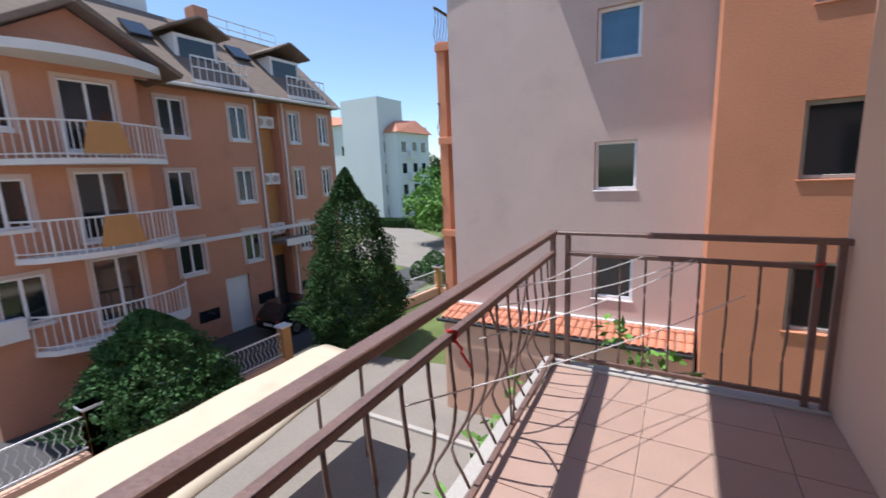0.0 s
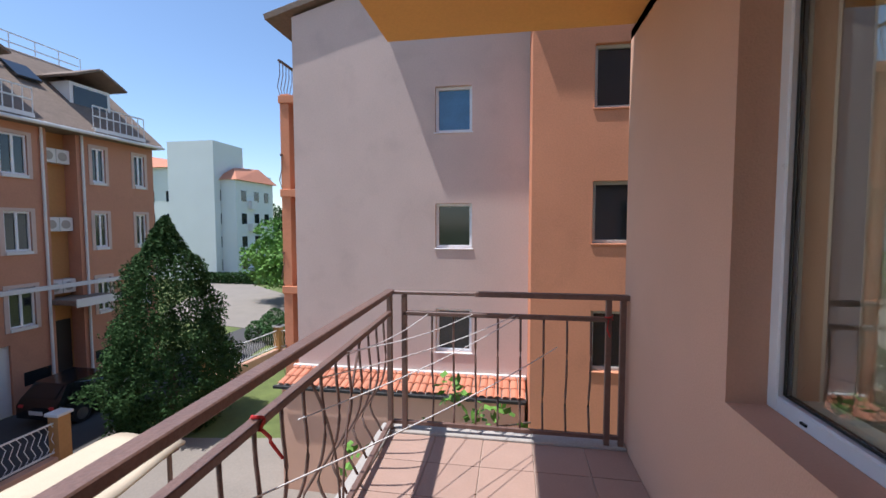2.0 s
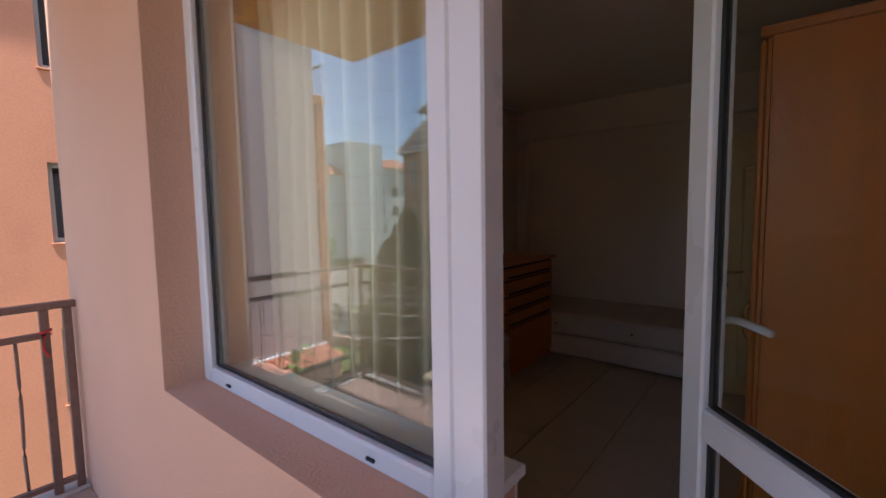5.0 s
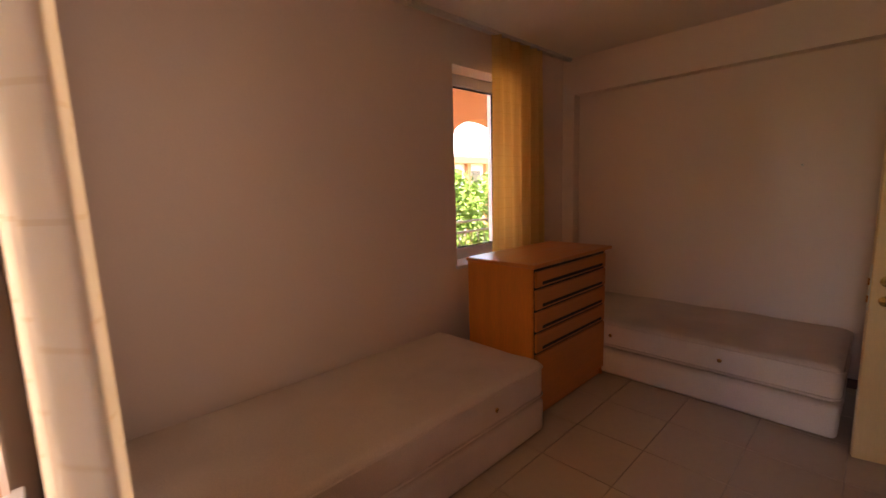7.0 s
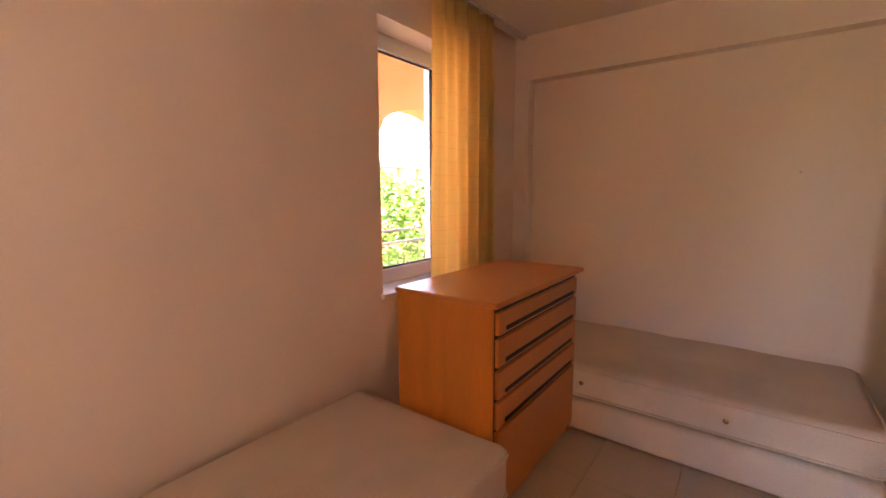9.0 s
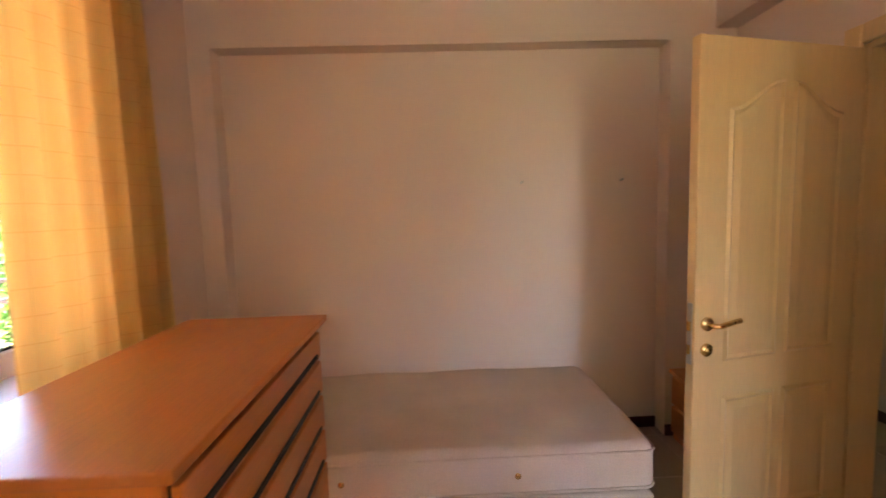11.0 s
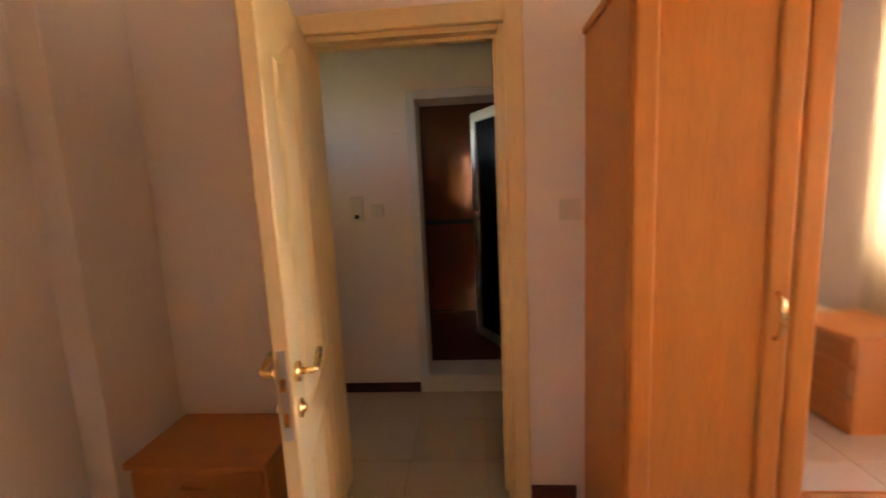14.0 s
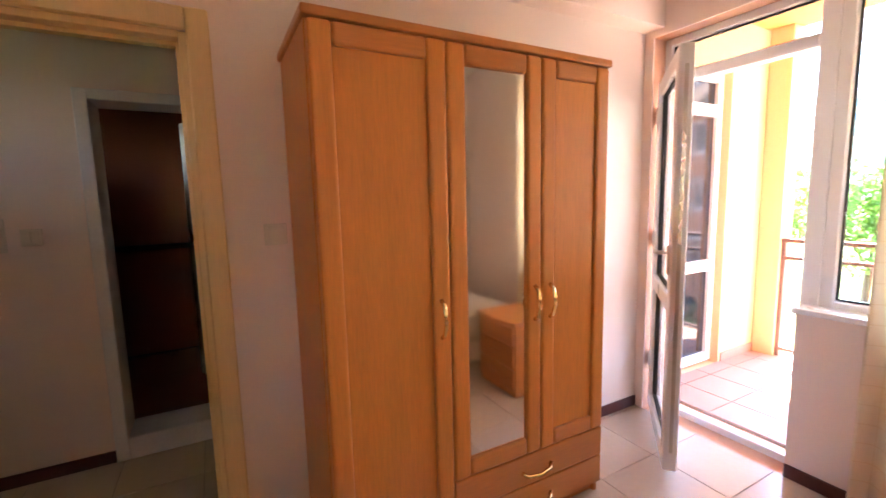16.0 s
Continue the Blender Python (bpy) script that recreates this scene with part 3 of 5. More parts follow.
solid("column_loggia_far", bx(5.55, 5.85, 4.66, 4.92, -0.2, 3.36, 0.005), M_ORANGE, "orange plastered loggia column", "column")
lr = thing("loggia_railing", (4.9, 4.8, 0), "dark iron loggia railing with two top rails", "railing")
for z in (1.02, 0.88, 0.10):
    part("rail", bx(-0.6, 0.65, -0.02, 0.02, z, z + 0.03, 0.003), M_IRON, lr)
for i in range(9):
    part("baluster", rod(bmesh.new(), (-0.54 + i * 0.13, 0, 0.13), (-0.54 + i * 0.13, 0, 0.88), 0.008, 6), M_IRON, lr)

# ---- room things ----
def mattress(x0, x1, y0, y1, z0, z1, r=0.05):
    bm = bx(x0, x1, y0, y1, z0, z1, r, 4)
    bmesh.ops.subdivide_edges(bm, edges=[e for e in bm.edges if e.calc_length() > 0.3], cuts=9, use_grid_fill=True)
    for v in bm.verts:
        k = noise.noise(v.co * 2.6) * 0.012 + noise.noise(v.co * 7.0) * 0.004
        v.co += Vector((k * 0.5, k * 0.5, k if v.co.z > z0 + 0.05 else 0))
    return bm


def piping(x0, x1, y0, y1, z, r=0.006, c=0.05):
    pts = []
    for cx, cy, a0 in ((x1 - c, y1 - c, 0), (x0 + c, y1 - c, 90), (x0 + c, y0 + c, 180), (x1 - c, y0 + c, 270)):
        pts += [(cx + c * math.cos(radians(a0 + a)), cy + c * math.sin(radians(a0 + a)), z) for a in (0, 30, 60, 90)]
    pts.append(pts[0])
    return tube(bmesh.new(), pts, r, 6)


def bed(at, sx, sy, h1, h2, label, buttons):
    b = thing("bed", at, label, "bed", group="single beds")
    base = part("bed_base", mattress(0, sx, 0, sy, 0.015, h1, 0.03), M_MATT, b, "upholstered bed base", True)
    top = part("mattress", mattress(0.0, sx, 0, sy, h1 + 0.004, h2, 0.05), M_MATT, b, "stained cream mattress", True)
    part("piping", piping(-0.002, sx + 0.002, -0.002, sy + 0.002, h1 + 0.035), M_MATT, top)
    part("piping", piping(-0.002, sx + 0.002, -0.002, sy + 0.002, h2 - 0.03), M_MATT, top)
    for p, q in buttons:
        part("button", rod(bmesh.new(), p, q, 0.013, 12), M_BRASS, top, "brass vent button", True)
    for x in (0.12, sx - 0.12):
        for y in (0.12, sy - 0.12):
            part("foot", rod(bmesh.new(), (x, y, 0), (x, y, 0.03), 0.03, 12), M_GASKET_GAP, b)
    return b


bed((0.40, 2.20, 0), 2.10, 0.90, 0.22, 0.455, "single bed with a worn cream mattress along the wall", [((1.64, -0.004, 0.33), (1.64, 0.004, 0.33)), ((0.5, -0.004, 0.30), (0.5, 0.004, 0.30))])
bed((3.49, 0.95, 0), 0.93, 1.90, 0.22, 0.44, "single bed with a stained cream mattress in the niche", [((-0.004, 0.58, 0.33), (0.004, 0.58, 0.33)), ((-0.004, 1.3, 0.33), (0.004, 1.3, 0.33))])


def drawer(parent, x0, x1, y, z0, z1, handle=True, mat=None):
    """A drawer front with bevelled edge and a dark recessed grip, facing -y."""
    f = part("drawer", bx(x0, x1, y - 0.018, y, z0, z1, 0.004, 2), mat or M_BEECH_H, parent)
    if handle:
        c = (x0 + x1) / 2
        bm = tube(bmesh.new(), [(c - 0.07, y - 0.018, z1 - 0.05), (c - 0.055, y - 0.034, z1 - 0.055), (c, y - 0.040, z1 - 0.06), (c + 0.055, y - 0.034, z1 - 0.055), (c + 0.07, y - 0.018, z1 - 0.05)], 0.007, 8)
        part("handle", bm, M_BEECH_H, f, "curved wooden pull", True)
    return f


ch = thing("chest_of_drawers", (2.52, 2.285, 0), "tall orange beech chest of drawers under the window", "chest of drawers")
W, D, H = 1.04, 0.555, 1.018
part("side", bx(0.015, 0.035, 0.03, D, 0, H - 0.025, 0.002), M_BEECH, ch)
part("side", bx(W - 0.075, W - 0.055, 0.03, D, 0, H - 0.025, 0.002), M_BEECH, ch)
part("back_panel", bx(0.035, W - 0.075, D - 0.01, D, 0.05, H - 0.025), M_BEECH, ch)
part("top", bx(0.0, W, 0.0, D, H - 0.025, H, 0.005, 2), M_BEECH_H, ch)
part("plinth", bx(0.035, W - 0.075, 0.05, 0.07, 0, 0.07), M_BEECH_H, ch)
zs = [0.075, 0.455, 0.59, 0.73, 0.87, 0.985]
for i in range(5):
    f = part("drawer", bx(0.038, W - 0.078, 0.012, 0.03, zs[i], zs[i + 1] - 0.016, 0.004, 2), M_BEECH_H, ch)
    if i:
        # thin black strip on the front in place of a cut grip recess
        part("grip", bx(0.10, W - 0.14, 0.006, 0.0125, zs[i] + 0.012, zs[i] + 0.032, 0.003), M_GASKET_GAP, f, "black strip standing in for a recessed grip")
# solid black filling puts shade into the gaps between the drawers
part("gap_shade_block", bx(0.036, W - 0.076, 0.031, D - 0.012, 0.072, H - 0.027), M_GASKET_GAP, ch)

def nightstand(at, turn, W, D, H, rows, label):
    ns = thing("nightstand", at, label, "nightstand", group="nightstands")
    ns.rotation_euler = (0, 0, radians(turn))
    bm = bmesh.new()
    front = [(0, 0), (W, 0), (W, D - 0.02)] + [(W * (1 - i / 10), D - 0.02 + 0.025 * math.sin(math.pi * i / 10)) for i in range(1, 10)] + [(0, D - 0.02)]
    lo, hi = ([bm.verts.new((x, y, z)) for x, y in front] for z in (H - 0.022, H))
    bm.faces.new(lo[::-1])
    bm.faces.new(hi)
    for i in range(len(lo)):
        bm.faces.new((lo[i], lo[(i + 1) % len(lo)], hi[(i + 1) % len(lo)], hi[i]))
    part("top", bm, M_BEECH_H, ns)
    part("body", bx(0.012, W - 0.012, 0.0, D - 0.045, 0.0, H - 0.022), M_BEECH, ns)
    for z0, z1 in rows:
        f = part("drawer", bx(0.02, W - 0.02, D - 0.045, D - 0.022, z0, z1, 0.009, 2), M_BEECH_H, ns)
        part("handle", tube(bmesh.new(), [(W / 2 - 0.06, D - 0.027, z1 - 0.06), (W / 2 - 0.045, D - 0.012, z1 - 0.065), (W / 2 + 0.045, D - 0.012, z1 - 0.065), (W / 2 + 0.06, D - 0.027, z1 - 0.06)], 0.006, 8), M_BEECH_H, f, "curved wooden pull", True)



nightstand((3.72, 0.08, 0), 0, 0.565, 0.385, 0.43, ((0.05, 0.21), (0.225, 0.395)), "small dark orange wooden nightstand in the corner")
nightstand((0.55, 1.97, 0), -90, 0.46, 0.44, 0.55, ((0.05, 0.2), (0.215, 0.365), (0.38, 0.515)), "orange wooden nightstand with three drawers beside bed")

wd = thing("wardrobe", (1.198, 0.075, 0), "three-door orange beech wardrobe with a mirrored middle door", "wardrobe")
W, D, H = 1.265, 0.485, 2.0
part("side", bx(0, 0.02, 0, D - 0.02, 0, H - 0.03, 0.002), M_BEECH, wd)
part("side", bx(W - 0.02, W, 0, D - 0.02, 0, H - 0.03, 0.002), M_BEECH, wd)
part("back_panel", bx(0.02, W - 0.02, 0, 0.008, 0.05, H - 0.03), M_BEECH, wd)
part("cornice", bx(-0.012, W + 0.012, 0, D + 0.012, H - 0.03, H, 0.006, 2), M_BEECH_H, wd)
# black block inside, its colour gives the door gaps their shade
part("gap_shade_block", bx(0.021, W - 0.021, 0.009, D - 0.024, 0.05, H - 0.032), M_GASKET_GAP, wd)
part("plinth", bx(0.02, W - 0.02, D - 0.06, D - 0.04, 0, 0.06), M_BEECH_H, wd)


def framed_door(x0, x1, z0, z1, insert, hx, name="door"):
    d = part(name, bx(x0, x1, D - 0.018, D - 0.008, z0, z1), M_BEECH, wd)
    y0, y1, w = D - 0.008, D + 0.012, 0.072
    for n_, a in (("stile", (x0, x0 + w, z0, z1)), ("stile", (x1 - w, x1, z0, z1)), ("rail", (x0 + w, x1 - w, z0, z0 + w)), ("rail", (x0 + w, x1 - w, z1 - w, z1))):
        part(n_, bx(a[0], a[1], y0, y1, a[2], a[3], 0.013, 3), M_BEECH if n_ == "stile" else M_BEECH_H, d)
    if insert is not None:
        part("mirror", bx(x0 + w - 0.001, x1 - w + 0.001, y0, y0 + 0.004, z0 + w - 0.001, z1 - w + 0.001), insert, d, "tall mirror pane")
    else:
        part("panel", bx(x0 + w - 0.001, x1 - w + 0.001, y0, y0 + 0.006, z0 + w - 0.001, z1 - w + 0.001), M_BEECH, d)
    part("handle", tube(bmesh.new(), [(hx, y1, 0.93), (hx, y1 + 0.022, 0.945), (hx, y1 + 0.032, 0.98), (hx, y1 + 0.034, 1.0), (hx, y1 + 0.032, 1.02), (hx, y1 + 0.022, 1.055), (hx, y1, 1.07)], 0.008, 8), M_BRASS, d, "curved brass pull", True)


framed_door(0.004, 0.375, 0.345, 1.965, None, 0.335)
framed_door(0.379, 0.80, 0.345, 1.965, M_MIRROR, 0.415)
framed_door(0.804, W - 0.004, 0.065, 1.965, None, 0.845)
for z0, z1 in ((0.065, 0.200), (0.204, 0.34)):
    f = part("drawer", bx(0.004, 0.80, D - 0.018, D + 0.008, z0, z1, 0.006, 2), M_BEECH_H, wd)
    c = 0.40
    part("handle", tube(bmesh.new(), [(c - 0.08, D + 0.008, z1 - 0.07), (c - 0.06, D + 0.03, z1 - 0.08), (c, D + 0.036, z1 - 0.088), (c + 0.06, D + 0.03, z1 - 0.08), (c + 0.08, D + 0.008, z1 - 0.07)], 0.008, 8), M_BRASS, f, "curved brass pull", True)


def curtain(name, a, b, z0, z1, folds, depth, mat, label, seed):
    """Hanging cloth from a to b (plan points) with uneven folds; UVs hold metres of cloth."""
    rnd = random.Random(seed)
    a, b = Vector(a), Vector(b)
    d = (b - a)
    L = d.length
    d.normalize()
    nrm = Vector((-d.y, d.x))
    bm = bmesh.new()
    uv = bm.loops.layers.uv.new("UVMap")
    nu, nz = folds * 12, 14
    ph = [rnd.uniform(0, 6.28) for _ in range(4)]
    grid = []
    for j in range(nz + 1):
        h = j / nz
        row, run, prev = [], 0.0, None
        for i in range(nu + 1):
            u = i / nu
            w = math.sin(2 * math.pi * folds * u + 0.9 * math.sin(5 * u + ph[0]) + 0.25 * math.sin(3 * h + ph[1]))
            dep = depth * (0.55 + 0.45 * (1 - h)) * (0.7 + 0.3 * math.sin(7 * u + ph[2]))
            p = a + d * (L * u + 0.012 * math.sin(9 * u + 4 * h + ph[3])) + nrm * dep * w
            if prev is not None:
                run += (p - prev).length
            prev = p
            row.append((bm.verts.new((p.x, p.y, z0 + (z1 - z0) * h)), run * 1.25, (z1 - z0) * h))
        grid.append(row)
    for r0, r1 in zip(grid, grid[1:]):
        for i in range(nu):
            q = (r0[i], r0[i + 1], r1[i + 1], r1[i])
            f = bm.faces.new([v[0] for v in q])
            f.smooth = True
            for lp, v in zip(f.loops, q):
                lp[uv].uv = (v[1], v[2])
    me = bpy.data.meshes.new(name)
    bm.to_mesh(me)
    bm.free()
    me.materials.append(mat)
    ob = tagged(new(name, me), label, "curtain")
    sol = ob.modifiers.new("thickness", "SOLIDIFY")
    sol.thickness = 0.002
    return ob


curtain("curtain", (3.12, 3.06), (3.83, 3.08), 0.12, 2.66, 6, 0.05, M_CURT, "gold checked curtain gathered beside the window", 3)
curtain("curtain", (0.43, 1.22), (0.43, 2.16), 0.03, 2.66, 8, 0.05, M_SHEER, "cream checked curtain across the balcony window", 5)
solid("curtain_rail", bx(2.3, 4.3, 3.05, 3.09, 2.655, 2.68), M_WHITE, "white ceiling curtain rail", "curtain rail", kind="thing")
solid("curtain_rail", bx(0.41, 0.45, 0.3, 3.1, 2.655, 2.68), M_WHITE, "white ceiling curtain rail", "curtain rail", kind="thing")
for x0, x1, y0, y1 in ((0.312, 0.324, 0.94, 3.15), (0.312, 1.20, 0.072, 0.084), (2.50, 2.70, 0.072, 0.084), (3.655, 4.307, 0.072, 0.084), (4.295, 4.307, 0.084, 0.457), (4.408, 4.42, 0.457, 3.03), (0.324, 4.307, 3.138, 3.15), (3.325, 5.2, -0.964, -0.952), (1.2, 2.53, -0.964, -0.952)):
    solid("baseboard", bx(x0, x1, y0, y1, 0.0, 0.07, 0.003), M_BASE, "dark red skirting", "baseboard")


def wall_plate(name, at, w, h, label, cat, rockers, axis_y=1):
    t = thing(name, at, label, cat)
    part("plate", bx(-w / 2, w / 2, 0, 0.012, -h / 2, h / 2, 0.004, 2), M_SWITCH, t)
    for k in range(rockers):
        part("rocker", bx(-w / 2 + 0.012 + k * (w - 0.024) / rockers, -w / 2 + 0.010 + (k + 1) * (w - 0.024) / rockers, 0.012, 0.018, -h / 2 + 0.012, h / 2 - 0.012, 0.002), M_SWITCH, t)
    return t


wall_plate("light_switch", (2.525, 0.072, 1.305), 0.085, 0.085, "cream plastic light switch beside the wardrobe", "switch", 1)
ic = wall_plate("intercom", (3.69, -0.964, 1.30), 0.09, 0.17, "small grey intercom panel on hall wall", "intercom", 1)
wall_plate("hall_switch", (3.55, -0.964, 1.285), 0.085, 0.085, "cream plastic light switch on hall wall", "switch", 2)
part("speaker_dot", rod(bmesh.new(), (0, 0.018, -0.05), (0, 0.022, -0.05), 0.016, 12), M_GASKET_GAP, ic)
for y, z in ((1.297, 1.570), (0.69, 1.570)):
    solid("nail", rod(bmesh.new(), (4.42, y, z), (4.38, y, z + 0.006), 0.006, 8), M_STEEL, "small nail in the wall", "nail", kind="thing")

# ---- outside ----
G = GROUND
bm = bmesh.new()
bmesh.ops.create_grid(bm, x_segments=40, y_segments=40, size=900)
bmesh.ops.translate(bm, verts=bm.verts[:], vec=(0, 0, G))
solid("ground", bm, M_GRASS, "dry grass and earth around the houses", "ground")


def slab(name, pts, z0, z1, mat, label, cat):
    bm = bmesh.new()
    lo = [bm.verts.new((x, y, z0)) for x, y in pts]
    hi = [bm.verts.new((x, y, z1)) for x, y in pts]
    bm.faces.new(lo[::-1])
    bm.faces.new(hi)
    for i in range(len(pts)):
        j = (i + 1) % len(pts)
        bm.faces.new((lo[i], lo[j], hi[j], hi[i]))
    return solid(name, bm, mat, label, cat)


slab("road", [(-18.0, -20), (-13.2, -20), (-13.2, 14), (-14.5, 24), (-18.0, 30)], G - 0.1, G + 0.02, M_ASPH, "grey asphalt drive beside the apartment house", "road")
slab("pavement", [(-12.9, -20), (-1.7, -20), (-1.7, 10.9), (-6.4, 10.9), (-6.4, 12.6), (-12.9, 11.6)], G - 0.1, G + 0.03, M_PAVE, "beige concrete yard paving", "pavement")
slab("pavement_far", [(-26, 27), (-17.5, 25), (-15.5, 27), (-20, 36), (-30, 44), (-36, 46)], G - 0.1, G + 0.035, M_PAVE, "pale sandy path between lawns", "pavement")
solid("kerb", bx(-8.2, -1.7, 8.6, 8.75, G - 0.1, G + 0.12, 0.01), M_CONC, "pale concrete kerb", "kerb")

# neighbouring house
PZ0, PZ1 = G, 7.4
PW = [(-2.65, -1.74, z, z + 1.11) for z in (-1.73, 0.90, 3.75)]
OW = [(0.83, 1.68, z, z + 1.25) for z in (-1.52, 1.10, 3.78)]
nb = tagged(new("neighbour_house"), "neighbouring house with pinkish grey gable and orange wing", "house")
part("wall", pierced("y", 10.9, 11.2, -6.39, -0.37, PZ0, 6.8, PW), M_PINK, nb, "pinkish grey plastered gable wall")
part("wall", pierced("y", 9.4, 9.7, -0.37, 4.2, PZ0, 8.2, OW), M_ORANGE, nb, "orange plastered wing wall")
part("wall", bx(-0.37, -0.12, 9.7, 11.3, PZ0, 8.2), M_ORANGE, nb)
part("wall", bx(3.95, 4.2, 9.7, 18, PZ0, 8.2), M_ORANGE, nb)
part("wall", bx(-6.39, -6.1, 11.2, 20, PZ0, 6.8), M_PINK, nb)
bm = bmesh.new()
vs = [bm.verts.new(p) for p in ((-6.39, 10.9, 6.8), (-0.37, 10.9, 6.8), (-0.37, 10.9, 8.4), (-6.39, 11.2, 6.8), (-0.37, 11.2, 6.8), (-0.37, 11.2, 8.4))]
for q in ((0, 1, 2), (3, 5, 4), (0, 2, 5, 3), (1, 4, 5, 2), (0, 3, 4, 1)):
    bm.faces.new([vs[i] for i in q])
part("gable", bm, M_PINK, nb)
bm = bmesh.new()
box(bm, 0, 8.5, 0, 12, 0, 0.16, 0.01, m=Matrix.Translation((-7.05, 10.75, 6.72)) @ Matrix.Rotation(-math.atan(0.27), 4, "Y"))
part("roof", bm, M_SHINGLE, nb, "dark overhanging roof edge")
# unseen overhangs, sized to throw the shadow edges on the pink and orange walls
part("unseen_eave", bx(-4.6, -1.37, 10.17, 10.9, 8.2, 8.4), M_SHINGLE, nb)
part("unseen_eave", bx(-1.37, 4.4, 8.905, 10.9, 8.2, 8.4), M_SHINGLE, nb)
for x0, x1, z0, z1 in PW + OW:
    pink = x0 < 0
    y = 11.0 if pink else 9.5
    # top pane on the pink wall: blue base colour replaces the sky's reflection
    w = part("window", bx(x0 + 0.05, x1 - 0.05, y + 0.06, y + 0.07, z0 + 0.05, z1 - 0.05), M_BLUEGLASS_SKY if pink and z0 > 3 else M_DARKGLASS, nb)
    frame_bars(w, "y", y, y + 0.07, x0, x1, z0, z1, 0.07, M_PVC if pink else M_CONC, "frame")
    part("sill", bx(x0 - 0.03, x1 + 0.03, y - 0.13, y, z0 - 0.03, z0 - 0.002, 0.005), M_PVC if pink else M_ORANGE, w)
# balconies on the side of the neighbour
for z in (-3.0, -0.4, 2.25, 4.75):
    b = part("balcony", bx(-7.0, -6.39, 11.2, 14.5, z, z + 0.2, 0.01), M_ORANGE, nb)
    for k in range(8):
        part("baluster", tube(bmesh.new(), [(-6.95, 11.25 + k * 0.16, z + 0.2), (-7.03, 11.25 + k * 0.16, z + 0.45), (-6.95, 11.25 + k * 0.16, z + 0.8), (-6.95, 11.25 + k * 0.16, z + 1.1)], 0.012, 5), M_IRON, b)
    part("rail", bx(-6.98, -6.92, 11.2, 14.5, z + 1.1, z + 1.15), M_IRON, b)
for y in (11.25, 13.9):
    part("pillar", bx(-6.98, -6.72, y, y + 0.28, G, 5.0, 0.01), M_ORANGE, nb)
# lean-to with clay tiles in front of the pink wall
lt = thing("lean_to", (-3.4, 10.5, G), "low plastered lean-to with an orange clay tile roof", "shed")
part("wall", bx(-3.0, 2.95, -0.45, -0.25, 0, 2.72), M_PEACH, lt)
part("wall", bx(-3.0, -2.8, -0.25, 0.38, 0, 2.6), M_PEACH, lt)
part("gutter", bx(-3.15, 2.98, -0.62, -0.54, 2.66, 2.74, 0.01), M_GASKET_GAP, lt)
part("flashing", bx(-3.1, 3.0, 0.31, 0.398, 2.89, 2.98, 0.01), M_WHITE, lt, "white cement flashing")
part("roof_deck", bx(0, 6.08, -0.02, 0.88, -0.03, 0.0, m=Matrix.Translation((-3.1, -0.5, 2.72)) @ Matrix.Rotation(math.atan(0.2), 4, "X")), M_CONC, lt)
tm = bmesh.new()
for i in range(5):
    u0, u1 = math.pi * i / 5, math.pi * (i + 1) / 5
    q = [(-0.085 * math.cos(u), v, 0.055 * math.sin(u) * (1 - 0.15 * (v > 0))) for u, v in ((u0, 0), (u1, 0), (u1, 0.42), (u0, 0.42))]
    tm.faces.new([tm.verts.new(p) for p in q])
    q = [(-0.085 * math.cos(u), 0, h * 0.055 * math.sin(u)) for u, h in ((u0, 1), (u1, 1), (u1, 0.75), (u0, 0.75))]
    tm.faces.new([tm.verts.new(p) for p in q])
tile_me = mesh_of("roof_tile", tm, M_ROOFTILE, True)
for r in range(3):
    for c in range(34):
        o = new("roof_tile", tile_me)
        o.parent = lt
        o.matrix_local = Matrix.Translation((-3.0 + c * 0.178 + 0.004 * ((c * 7 + r * 3) % 5), -0.53 + r * 0.36, 2.735 + r * 0.072 + 0.01)) @ Matrix.Rotation(math.atan(0.2) - 0.04, 4, "X")


# apartment house across the drive
def facade_window(parent, x, y0, y1, z0, z1, mull=1):
    """A white framed window in a surround, in a facade that looks towards +x."""
    w = part("window", bx(x - 0.10, x - 0.09, y0 + 0.05, y1 - 0.05, z0 + 0.05, z1 - 0.05), M_DARKGLASS, parent)
    frame_bars(w, "x", x - 0.12, x - 0.04, y0, y1, z0, z1, 0.07, M_PVC, "frame")
    for k in range(mull):
        yc = y0 + (y1 - y0) * (k + 1) / (mull + 1)
        part("mullion", bx(x - 0.12, x - 0.05, yc - 0.04, yc + 0.04, z0 + 0.07, z1 - 0.07), M_PVC, w)
    part("surround", bx(x, x + 0.03, y0 - 0.14, y0, z0 - 0.12, z1 + 0.12), M_SURROUND, w)
    part("surround", bx(x, x + 0.03, y1, y1 + 0.14, z0 - 0.12, z1 + 0.12), M_SURROUND, w)
    part("surround", bx(x, x + 0.03, y0, y1, z1, z1 + 0.12), M_SURROUND, w)
    part("sill", bx(x, x + 0.08, y0, y1, z0 - 0.12, z0, 0.01), M_WHITE, w)
    part("blind", bx(x - 0.16, x - 0.15, y0 + 0.1, y0 + 0.45 * (y1 - y0), z0 + 0.1, z1 - 0.1), M_WHITE, w, "pale curtain")
    return w


ap = tagged(new("apartment_house"), "salmon apartment house with brown mansard roof", "house")
FX = -18.0
ROWS = (3.28, 0.56, -2.15)
COLS = [(9.5, 10.5), (12.4, 13.25), (15.62, 16.2), (17.6, 18.15)]
holes = [(a, b, z, z + 1.42) for a, b in COLS for z in ROWS]
